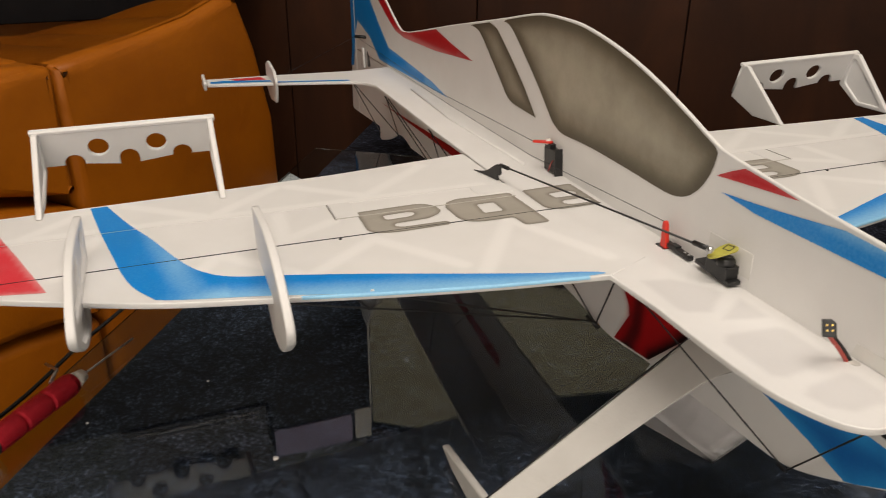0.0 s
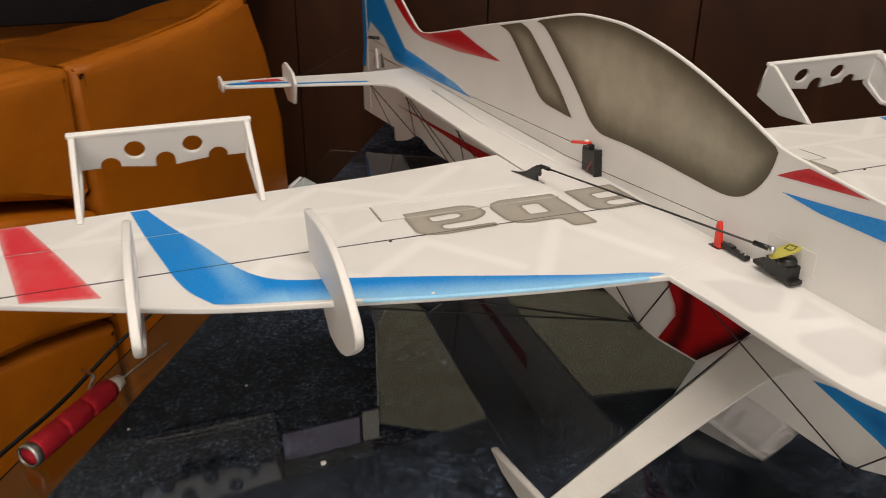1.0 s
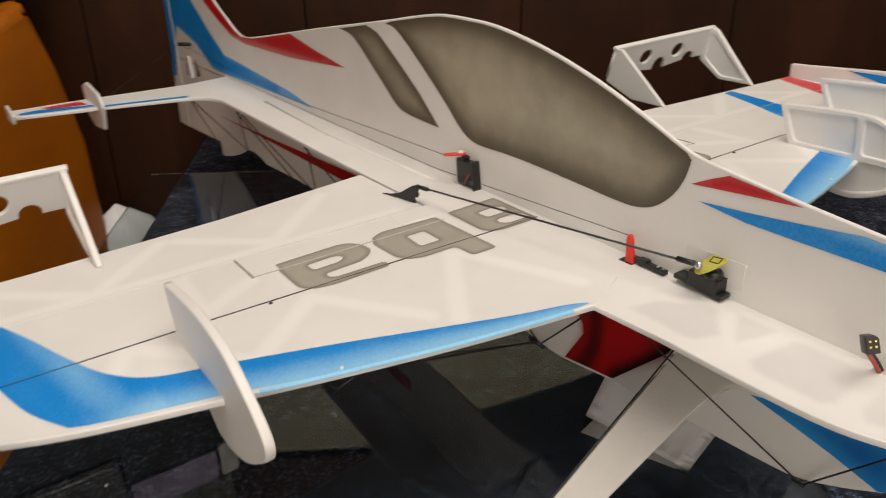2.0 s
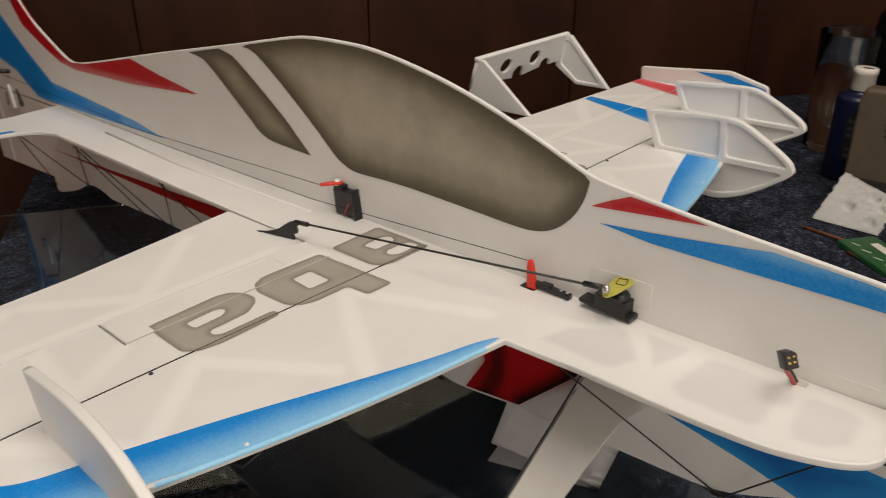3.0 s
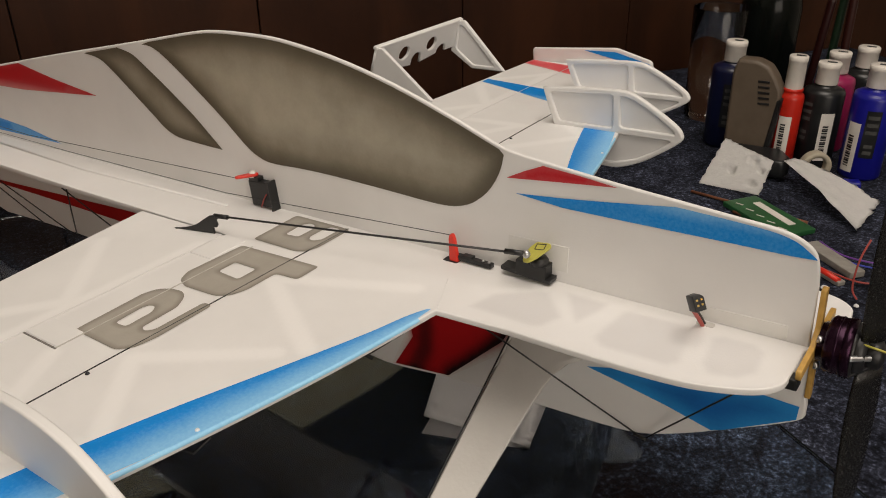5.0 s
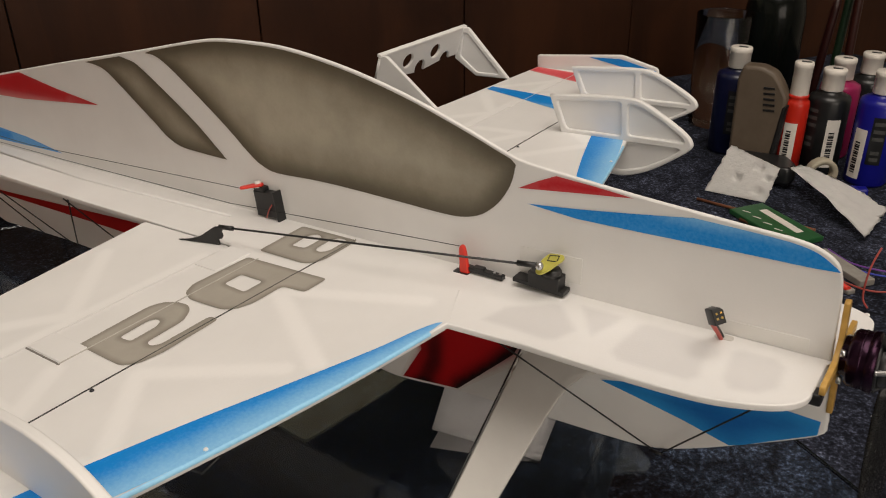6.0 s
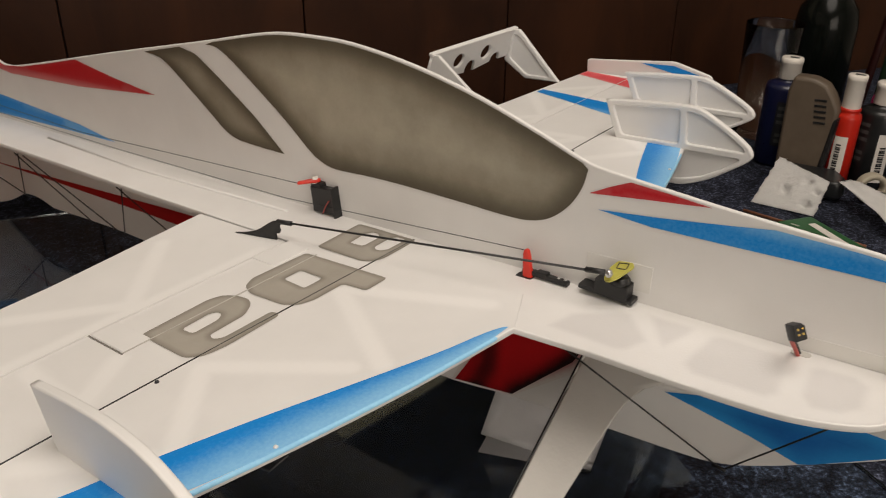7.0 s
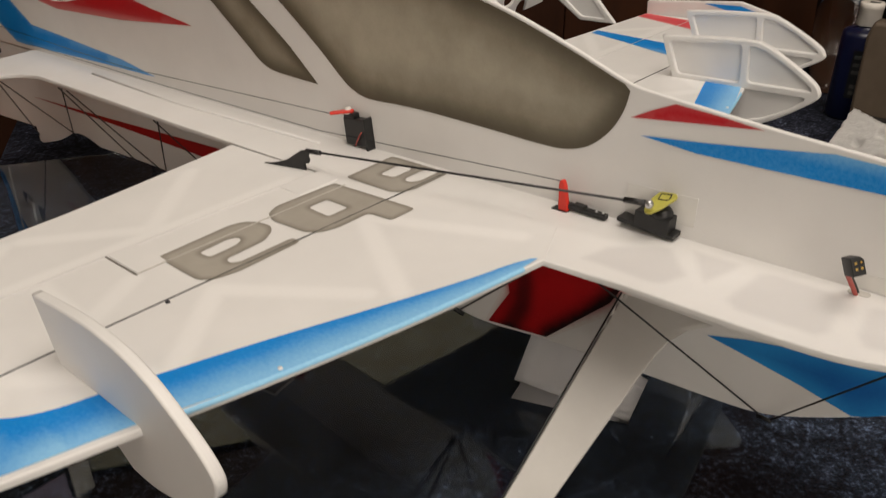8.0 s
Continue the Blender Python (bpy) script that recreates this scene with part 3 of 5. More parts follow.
def clip_x(loop, x0, keep_front):
    """The part of a closed outline before or behind the line x = x0."""
    out = []
    ok = (lambda p: p[0] >= x0) if keep_front else (lambda p: p[0] <= x0)
    for i in range(len(loop)):
        a, b = loop[i - 1], loop[i]
        if ok(a) != ok(b):
            t = (x0 - a[0]) / (b[0] - a[0])
            out.append((x0, a[1] + (b[1] - a[1]) * t))
        if ok(b):
            out.append((b[0], b[1]))
    return out


def wing_paint(name, loop, mat, fade=None, label="", lift=0.0003, shift=0.0):
    fore, aft = clip_x(loop, HINGE + 0.0004, True), clip_x(loop, HINGE - 0.0007, False)
    for piece in (fore, aft):
        if len(piece) > 2:
            both(name, decal([piece], PAINT_TOP, 0.0035, fade, lift), mat, label, shift)


wing_paint("blue_flash", blue_loop, BLUE_SPRAY, blue_fade, "blue airbrushed flash fading to pale")


def edge_paint():
    """The film of paint carried round the rounded leading edge."""
    line = [p for p in LE if -0.205 < p[1] < -0.0520]
    prof = [(-0.0008, 0.00030), (-0.0002, 0.00005), (0.0002, -0.0005), (0.0003, -0.0010), (0.0003, -0.0014)]
    verts = [(x + dx, y, z) for x, y in line for dx, z in prof]
    k = len(prof)
    me = bpy.data.meshes.new("paint")
    me.from_pydata(verts, [], [(i * k + j, i * k + j + 1, (i + 1) * k + j + 1, (i + 1) * k + j) for i in range(len(line) - 1) for j in range(k - 1)])
    af = me.attributes.new("fade", "FLOAT", "POINT")
    for i in range(len(verts)):
        af.data[i].value = 0.80 + 0.05 * (i % k)
    for p in me.polygons:
        p.use_smooth = True
    return me


both("blue_edge", edge_paint(), BLUE_SPRAY, "pale blue overspray on the leading edge")
red_loop = [(-0.2052, -0.3815), (-0.2058, -0.366), (-0.142, -0.342), (-0.082, -0.3205), (-0.0905, -0.358)]
wing_paint("red_flash", red_loop, CORAL_SPRAY, lambda x, y, d: 0.45 * span(0.0035, 0.0, d) * (abs(x - HINGE) > 0.004) + 0.04, "coral red airbrushed wedge", shift=0.005)

# the painted letters, worn grey
letter_1 = [(-0.137, -0.151), (-0.1385, -0.112), (-0.136, -0.1055), (-0.130, -0.1015), (-0.122, -0.1005), (-0.1165, -0.104), (-0.1115, -0.112), (-0.1105, -0.133), (-0.1065, -0.1345),
            (-0.1035, -0.131), (-0.1035, -0.1025), (-0.0975, -0.1025), (-0.0965, -0.135), (-0.0985, -0.146), (-0.1045, -0.1515)]
hole_1 = [(-0.1255, -0.137), (-0.1265, -0.121), (-0.1245, -0.1175), (-0.121, -0.1178), (-0.1185, -0.122), (-0.118, -0.1365)]
letter_2 = [(-0.1365, -0.0485), (-0.080, -0.0465), (-0.0800, -0.0625), (-0.0945, -0.0637), (-0.0945, -0.083), (-0.0975, -0.0915), (-0.104, -0.0955), (-0.126, -0.0965), (-0.134, -0.093), (-0.138, -0.085)]
hole_2 = [(-0.1235, -0.065), (-0.1075, -0.065), (-0.1075, -0.0775), (-0.1235, -0.0765)]
letter_3 = [(-0.1375, -0.0395), (-0.139, -0.0035), (-0.0965, -0.0035), (-0.0965, -0.030), (-0.099, -0.0365), (-0.1045, -0.0395)]
hole_3a = [(-0.1255, -0.026), (-0.1265, -0.0125), (-0.124, -0.0085), (-0.1195, -0.0085), (-0.1165, -0.012), (-0.1165, -0.025)]
hole_3b = [(-0.1085, -0.0245), (-0.105, -0.0245), (-0.102, -0.021), (-0.102, -0.006), (-0.1085, -0.006), (-0.1105, -0.010), (-0.1105, -0.0215)]
for lp, holes in ((letter_1, [hole_1]), (letter_2, [hole_2]), (letter_3, [hole_3a, hole_3b])):
    both("painted_letter", decal([rounded(lp, 0.0025, 3)] + [rounded(h, 0.002, 3) for h in holes], PAINT_TOP, 0.0025, lambda x, y, d: 0.55, 0.00035), LETTER_SPRAY, "worn grey airbrushed letter")

# foam ribs in a zigzag between leading edge, spar, hinge and trailing edge
RIBS = [(-0.091, -0.069, -0.030, -0.107), (-0.089, -0.066, -0.022, -0.040), (-0.040, -0.116, -0.092, -0.151), (-0.092, -0.151, -0.056, -0.192), (-0.060, -0.200, -0.100, -0.236),
        (-0.100, -0.236, -0.072, -0.252), (-0.098, -0.318, -0.150, -0.300), (-0.152, -0.196, -0.108, -0.199), (-0.110, -0.196, -0.128, -0.168), (-0.160, -0.060, -0.163, -0.375),
        (-0.166, -0.137, -0.216, -0.084), (-0.166, -0.137, -0.204, -0.182), (-0.206, -0.190, -0.166, -0.232), (-0.166, -0.240, -0.203, -0.285), (-0.203, -0.305, -0.166, -0.340)]
DECK_POCKETS = [
    [(0.0080, -0.0430), (0.0120, -0.0250), (0.0300, -0.0110), (0.0366, -0.0098), (0.0535, -0.0285), (0.0490, -0.0410), (0.0440, -0.0440)],
    [(0.0400, -0.0060), (0.0660, -0.0060), (0.0660, -0.0150), (0.0600, -0.0325), (0.0550, -0.0280)],
    [(0.0690, -0.0370), (0.0712, -0.0100), (0.0760, -0.0065), (0.1000, -0.0065), (0.1065, -0.0100), (0.1105, -0.0365), (0.1060, -0.0425), (0.0760, -0.0435)],
    [(0.1145, -0.0330), (0.1115, -0.0119), (0.1165, -0.0070), (0.1310, -0.0070), (0.1375, -0.0120), (0.1385, -0.0294), (0.1320, -0.0375), (0.1200, -0.0405)],
]
RIB_LINES = np.array(RIBS)
POCKET_LINES = [np.array([(*lp[k - 1], *lp[k]) for k in range(len(lp))]) for lp in DECK_POCKETS]


def rib_at(x, y, d):
    return span(0.0068, 0.0022, rim_distance(np.array((x, y)), RIB_LINES))


def pocket_at(x, y):
    """How far a spot of the front deck lies inside one of its thin pockets."""
    for lp, lines in zip(DECK_POCKETS, POCKET_LINES):
        if inside((x, y), [lp]):
            return span(0.0, 0.0045, rim_distance(np.array((x, y)), lines))
    return 0.0


wing_skin = [(-0.0030, -0.0516)] + [(x - 0.0009, y) for x, y in LE[1:-1]] + [(-0.1018, -0.3815), (-0.130, -0.3850), (HINGE + 0.0008, -0.3850), (HINGE + 0.0008, -0.0008), (-0.0030, -0.0008)]
both("wing_skin", decal([wing_skin], PAINT_TOP, 0.0030, rib_at, 0.00010, "rib"), FOAM)
ail_skin = [(-0.2325, -0.0455), (HINGE - 0.0010, -0.0445), (HINGE - 0.0010, -0.3850), (-0.2050, -0.3850), (-0.2110, -0.26), (-0.2180, -0.15)]
both("aileron_skin", decal([ail_skin], PAINT_TOP, 0.0030, rib_at, 0.00010, "rib"), FOAM)
nose_skin = [(-0.0024, -0.0008), (-0.0024, -0.0506)] + [(x - 0.0008 * (x > 0.13), y + 0.0008) for x, y in nose[:-1]] + [(0.1472, -0.0008)]
both("deck_skin", decal([nose_skin], PAINT_TOP, 0.0022, None, 0.00010, "rib", ("pocket", pocket_at)), FOAM)
# carbon spar let into the wing, servo cover slit, rib on the rear deck
both("spar", tube([(-0.101, -0.386, 0.0001), (-0.101, -0.20, 0.0001), (-0.0985, -0.003, 0.0001)], 0.00042, 6), CARBON, "thin black carbon spar")
both("cut_line", box((0.0005, 0.118, 0.0004), Matrix.Translation((-0.1300, -0.106, 0.0004))), GROOVE)
both("root_seam", tube([(-0.0012, -0.0506, 0.0001), (-0.0145, -0.0231, 0.0001)], 0.0002, 5), FOAM)
both("slit", box((0.027, 0.0008, 0.0006), Matrix.Translation((-0.143, -0.165, 0.0002))), mottled("dark_groove", (0.16, 0.15, 0.13), (0.22, 0.2, 0.18), 200, 0.7))
both("raised_cover", plate([rounded([(-0.1565, -0.164), (-0.1305, -0.164), (-0.1305, -0.150), (-0.1565, -0.150)], 0.001)], 0.0008, 0.0003, Matrix.Translation((0, 0, 0.0002))), FOAM)
both("raised_cover", plate([rounded([(-0.1565, -0.069), (-0.139, -0.069), (-0.139, -0.044), (-0.1565, -0.044)], 0.001)], 0.0008, 0.0003, Matrix.Translation((0, 0, 0.0002))), FOAM)
both("rib", tube([(-0.471, -0.012, 0.0002), (-0.34, -0.0175, 0.0002), (-0.19, -0.0135, 0.0002)], 0.0011, 6), FOAM)

# ---- paint on the fuselage side ----
PAINT_SIDE = SIDE


def side_paint(name, loops, mat, fade=None, label="", step=0.003, lift=0.0003):
    part(name, decal(loops, PAINT_SIDE, step, fade, lift), mat, plane, label)
    thick = FIN if loops[0][0][1] > 0 else T
    part(name, mirror_mesh(decal(loops, PAINT_SIDE, step, fade, lift), thick - 0.005), mat, plane, label)


canopy = spl([(-0.262, 0.0915), (-0.252, 0.0905), (-0.240, 0.0845), (-0.218, 0.069), (-0.196, 0.0523), (-0.179, 0.0378), (-0.170, 0.0322), (-0.158, 0.0292), (-0.132, 0.0298), (-0.106, 0.0297), (-0.065, 0.0282),
              (-0.043, 0.0272), (-0.028, 0.0274), (-0.017, 0.0302), (-0.009, 0.0352), (-0.002, 0.0425), (0.003, 0.0512), (0.0055, 0.0600)], 5)
canopy_top = [(x, z - 0.0016) for x, z in top_line if -0.257 < x < 0.004][::-1]
side_paint("canopy_paint", [canopy + canopy_top], GREY_SPRAY, lambda x, y, d: 0.15 + 0.62 * span(0.004, 0.030, d) + 0.15 * span(0.02, 0.09, -x - 0.06) * span(0.03, 0.06, y), "grey airbrushed canopy, darker at the rim")
strip = spl([(-0.331, 0.0805), (-0.315, 0.0785), (-0.304, 0.073), (-0.280, 0.0555), (-0.265, 0.0443), (-0.256, 0.0375), (-0.245, 0.0332), (-0.228, 0.0318), (-0.201, 0.0308)], 4) + \
    spl([(-0.223, 0.0500), (-0.246, 0.0662), (-0.270, 0.0818), (-0.278, 0.0852), (-0.290, 0.0875)], 4)
side_paint("window_paint", [strip], GREY_SPRAY, lambda x, y, d: 0.4, "grey airbrushed window band")
side_paint("red_flash", [[(0.0065, 0.0488), (0.017, 0.0540), (0.0265, 0.0580), (0.045, 0.0563), (0.0635, 0.0540), (0.037, 0.0517)]], RED_SPRAY,
           lambda x, y, d: 0.25 * span(0.055, 0.066, x) + 0.12 * span(0.0015, 0, d))
nose_blue = spl([(0.0115, 0.0418), (0.037, 0.0440), (0.064, 0.0470), (0.090, 0.0503)], 3) + spl([(0.110, 0.0492), (0.128, 0.0478), (0.138, 0.0455), (0.1445, 0.0415), (0.1472, 0.0392)], 3) + spl([(0.137, 0.0388), (0.114, 0.0390), (0.091, 0.0390), (0.065, 0.0390), (0.037, 0.0392)], 3)
side_paint("blue_flash", [nose_blue], BLUE_SPRAY, lambda x, y, d: 0.45 * span(0.0445, 0.0505, y) * span(0.06, 0.09, x) + 0.05)
tail_blue = [(-0.393, 0.0064), (-0.440, 0.0132), (-0.546, 0.0205), (-0.596, 0.0235), (-0.637, 0.0465), (-0.672, 0.069), (-0.7595, 0.130), (-0.7595, 0.018), (-0.743, 0.037), (-0.682, 0.0240), (-0.655, 0.011), (-0.640, 0.0035), (-0.62, 0.0030), (-0.467, 0.0055)]
side_paint("blue_flash", [tail_blue], BLUE_SPRAY, lambda x, y, d: 0.3 * span(0.003, 0.0, d), step=0.005)
part("blue_flash", decal([[(-0.7635, 0.10), (-0.7635, 0.010), (-0.778, -0.026), (-0.7935, -0.029), (-0.783, 0.0), (-0.7788, 0.05), (-0.7775, 0.10)]], PAINT_SIDE, 0.004, None), BLUE_SPRAY, plane)
tail_red = [(-0.328, 0.0510), (-0.380, 0.0580), (-0.424, 0.0655), (-0.470, 0.0575), (-0.511, 0.0508), (-0.541, 0.0488), (-0.558, 0.0530), (-0.574, 0.0605), (-0.602, 0.0735), (-0.645, 0.108), (-0.668, 0.115), (-0.635, 0.0735), (-0.598, 0.0580), (-0.565, 0.0465), (-0.533, 0.0430), (-0.428, 0.0448)]
side_paint("red_flash", [tail_red], RED_SPRAY, lambda x, y, d: 0.55 * span(0.052, 0.044, y) * span(-0.34, -0.36, x) + 0.08 * span(0.002, 0.0, d), step=0.004)
SMOKE = np.array([(-0.055, -0.030, -0.050, -0.050), (-0.050, -0.050, -0.052, -0.066), (-0.052, -0.066, -0.062, -0.086), (0.006, -0.036, -0.012, -0.058), (-0.012, -0.058, -0.034, -0.078)])


def smoke(x, y, d):
    """Black airbrushed streaks over the red."""
    return 0.85 * span(0.0105, 0.001, rim_distance(np.array((x, y)), SMOKE)) + 0.3 * span(0.004, 0.0, d)


side_paint("red_overspray", [[(-0.090, -0.0060), (-0.020, -0.0060), (0.016, -0.020), (0.018, -0.028), (0.004, -0.050), (-0.036, -0.0805), (-0.078, -0.0855), (-0.066, -0.062), (-0.067, -0.055), (-0.078, -0.042), (-0.098, -0.0100)]],
           RED_HALO, lambda x, y, d: 1.1 - 1.1 * span(0.0, 0.0085, d), "soft red overspray", lift=0.00015)
side_paint("red_panel", [[(-0.094, -0.0085), (-0.066, -0.0085), (-0.020, -0.0085), (0.012, -0.026), (0.001, -0.045), (-0.036, -0.0795), (-0.0755, -0.0845), (-0.060, -0.061), (-0.061, -0.055), (-0.072, -0.042)]],
           DARK_RED, smoke, "dark red airbrushed panel shaded black")
side_paint("blue_panel", [[(0.0505, -0.0432), (0.068, -0.0385), (0.122, -0.0285), (0.1490, -0.0295), (0.1485, -0.0365), (0.119, -0.0540), (0.1135, -0.0565), (0.0915, -0.0509), (0.0683, -0.0464)]], DEEP_BLUE, lambda x, y, d: 0.15 + 0.65 * span(0.010, 0.0, d) * (0.6 + 0.8 * abs(noise.noise((x * 30, y * 30, 2)))) + 0.4 * max(0.0, noise.noise((x * 38, y * 38, 7))))
side_paint("red_stripe", [[(-0.640, -0.0495), (-0.490, -0.0435), (-0.345, -0.0365), (-0.25, -0.033), (-0.25, -0.0480), (-0.365, -0.0470), (-0.486, -0.0475)]], DARK_RED, lambda x, y, d: 0.2 * span(0.004, 0, d))

# tailplane markings, fins and horn
both("blue_line", decal([[(-0.5415, -0.060), (-0.5475, -0.060), (-0.569, -0.134), (-0.563, -0.134)]], PAINT_TOP, 0.004), BLUE_SPRAY)
both("red_flash", decal([[(-0.602, -0.148), (-0.585, -0.143), (-0.592, -0.176), (-0.602, -0.182)]], PAINT_TOP, 0.004), CORAL_SPRAY)
both("blue_flash", decal([[(-0.572, -0.140), (-0.579, -0.140), (-0.596, -0.188), (-0.594, -0.203), (-0.586, -0.202)]], PAINT_TOP, 0.004), BLUE_SPRAY)
fin_loop = rounded([(-0.545, 0.004), (-0.560, 0.014), (-0.600, 0.018), (-0.618, 0.012), (-0.617, -0.016), (-0.595, -0.024), (-0.556, -0.020)], 0.003)
both("tail_fence", plate([fin_loop], 0.0032, 0.0011, Matrix.Translation((0, -0.1375, 0)) @ SIDE), FOAM)
tip_loop = rounded([(-0.580, 0.003), (-0.616, 0.006), (-0.617, -0.008), (-0.583, -0.007)], 0.003)
both("tail_tip_fence", plate([tip_loop], 0.0032, 0.0011, Matrix.Translation((0, -0.2085, 0)) @ SIDE), FOAM)
part("rudder_horn", tube([(-0.712, -0.012, 0.0215), (-0.704, 0.001, 0.0205)], 0.0020, 6), BLACK_PLASTIC, plane)
for loop in ([(-0.736, -0.020), (-0.721, -0.018), (-0.724, -0.001), (-0.731, -0.004)], [(-0.701, -0.016), (-0.686, -0.013), (-0.694, 0.001), (-0.700, 0.005)]):
    part("lightening_hole", plate([rounded(loop, 0.004)], 0.0008, 0.0001, SIDE), BLACK_PLASTIC, plane, "dark slot cut in the foam")
part("elevator_horn", plate([rounded([(-0.718, -0.020), (-0.705, -0.018), (-0.708, 0.007), (-0.714, 0.007)], 0.002)], 0.0030, 0.0008, Matrix.Translation((0, -0.0030, 0)) @ SIDE), FOAM, plane)

# ---- fences on the wing ----
def wing_fence(y, outline, pocket_loops, port=False):
    body = plate([outline], 0.0022, 0.0009, Matrix.Translation((0, y, 0)) @ SIDE)
    rim = plate([outline] + pocket_loops, 0.0040, 0.0011, Matrix.Translation((0, y + 0.0012, 0)) @ SIDE)
    for name, me, label in (("wing_fence", body, "white foam side plate with sunk panels"), ("fence_frame", rim, "")):
        part(name, mirror_mesh(me) if port else me, FOAM, plane, label)


inner = spl([(-0.099, 0.026), (-0.075, 0.0285), (-0.050, 0.029), (-0.027, 0.0245), (-0.006, 0.0125), (0.0035, 0.0035), (0.004, -0.0035), (-0.001, -0.0095), (-0.020, -0.0225), (-0.037, -0.0278), (-0.052, -0.028)], 5) + [(-0.085, -0.004), (-0.092, 0.0)]
inner_pockets = [rounded([(-0.092, 0.0225), (-0.054, 0.0252), (-0.049, 0.003), (-0.086, 0.003)], 0.004),
                 rounded([(-0.048, 0.0250), (-0.028, 0.0205), (-0.010, 0.0100), (-0.007, 0.003), (-0.043, 0.003)], 0.004),
                 rounded([(-0.007, -0.0045), (-0.021, -0.0180), (-0.038, -0.0230), (-0.050, -0.0225), (-0.066, -0.0105), (-0.060, -0.0045)], 0.004)]
low = lambda lp: [(x, z if z > 0 else z * 0.94) for x, z in lp]
wing_fence(-0.2150, low(inner), [low(p) for p in inner_pockets])
sh = lambda lp: [(x - 0.029, z * (0.87 if z > 0 else 0.80)) for x, z in lp]
wing_fence(-0.3065, sh(inner), [sh(p) for p in inner_pockets])
# the port plates, a little longer and fuller in front
port_inner = spl([(-0.0974, 0.0273), (-0.066, 0.0300), (-0.036, 0.0310), (-0.024, 0.0288), (-0.0073, 0.0198), (0.006, 0.0111), (0.0112, 0.0054), (0.0108, -0.0005), (-0.0022, -0.0103), (-0.018, -0.0200), (-0.036, -0.0265), (-0.052, -0.0265)], 5) + [(-0.083, -0.004), (-0.0880, 0.0)]
port_pockets = [rounded([(-0.0915, 0.0240), (-0.0405, 0.0275), (-0.0400, 0.003), (-0.0835, 0.003)], 0.003),
                rounded([(-0.0355, 0.0272), (-0.0255, 0.0255), (-0.0090, 0.0165), (0.0050, 0.0068), (0.0065, 0.0042), (-0.0345, 0.0042)], 0.003),
                rounded([(0.0045, -0.0010), (-0.0065, -0.0095), (-0.022, -0.0180), (-0.038, -0.0225), (-0.050, -0.0225), (-0.064, -0.0105), (-0.058, -0.0010)], 0.003)]
wing_fence(-0.2165, port_inner, port_pockets, True)
aft = lambda lp: [(x - 0.0300, z * (0.90 if z > 0 else 0.80)) for x, z in lp]
wing_fence(-0.3090, aft(port_inner), [aft(p) for p in port_pockets], True)
tip = rounded([(-0.206, -0.010), (-0.206, 0.0120), (-0.190, 0.0128), (-0.118, 0.0180), (-0.083, 0.0085), (-0.081, -0.004), (-0.12, -0.013)], 0.003)
both("wing_tip_plate", plate([tip], 0.0035, 0.0012, Matrix.Translation((0, -0.3885, 0)) @ SIDE), FOAM)
part("blue_flash", mirror_mesh(decal([[(-0.118, 0.0145), (-0.084, 0.0060), (-0.084, 0.001), (-0.150, 0.0140)]], Matrix.Translation((0, -0.3862, 0)) @ Matrix.Diagonal((1, -1, 1, 1)) @ SIDE, 0.004)), BLUE_SPRAY, plane)


# ---- the bridge with holes behind each wing ----
def bridge(sign, dx, drop, skew):
    """skew: how far the inboard end stands aft and low."""
    y0, y1 = -0.337, -0.2225
    c, h = (y0 + y1) / 2, 0.112
    z0 = -0.0295

    def arch(cy, r, rise, up=0.0):
        return [(cy + r, z0 + up), (cy + r, z0 + rise)] + circle(cy, z0 + rise, r, 10, 0, 180)[1:-1] + [(cy - r, z0 + rise), (cy - r, z0 + up)]
    loop = [(y0, 0), (y1, 0), (y1, z0 + 0.003), (c + 0.31 * h + 0.0085, z0 + 0.003)] + arch(c + 0.31 * h, 0.0062, 0.0045, 0.003) + arch(c, 0.0062, 0.0050) + \
        arch(c - 0.31 * h, 0.0062, 0.0045, 0.003) + [(c - 0.31 * h - 0.0085, z0 + 0.003), (y0, z0 + 0.003)]
    holes = [circle(c + k * 0.165 * h, -0.0140, 0.0065, 24) for k in (-1, 1)]
    tilt = Matrix.Translation((-0.2555 + dx, 0, 0.0447)) @ Matrix(((0, 0.35, 0.937, 0), (1, 0, 0, 0), (0, 0.937, -0.35, 0), (0, 0, 0, 1)))
    slew = Matrix(((1, -skew / (y1 - y0), 0, y0 * skew / (y1 - y0)), (0, 1, 0, 0), (0, -0.4 * skew / (y1 - y0), 1, -drop + 0.4 * y0 * skew / (y1 - y0)), (0, 0, 0, 1)))
    tilt = slew @ tilt
    bar = plate([loop] + holes, 0.0030, 0.0009, tilt)
    lip = plate([rounded([(y0 - 0.001, 0.0022), (y1 + 0.001, 0.0022), (y1 + 0.001, -0.0010), (y0 - 0.001, -0.0010)], 0.0008)], 0.0045, 0.0009, tilt)
    for me, nm in ((bar, "bridge_bar"), (lip, "bridge_lip")):
        part(nm, me if sign > 0 else mirror_mesh(me), FOAM, plane, "white foam bar pierced by round holes" if nm == "bridge_bar" else "")
    outer_dx, top = dx, 0.0447 - drop
    for y, dx, h, side in ((y0 + 0.0015, outer_dx, top, 0.0009), (y1 - 0.0015, outer_dx - skew, top - 0.4 * skew, -0.0009)):
        bridge_leg(sign, y, dx, h, side, -0.009 if sign < 0 else 0.0)


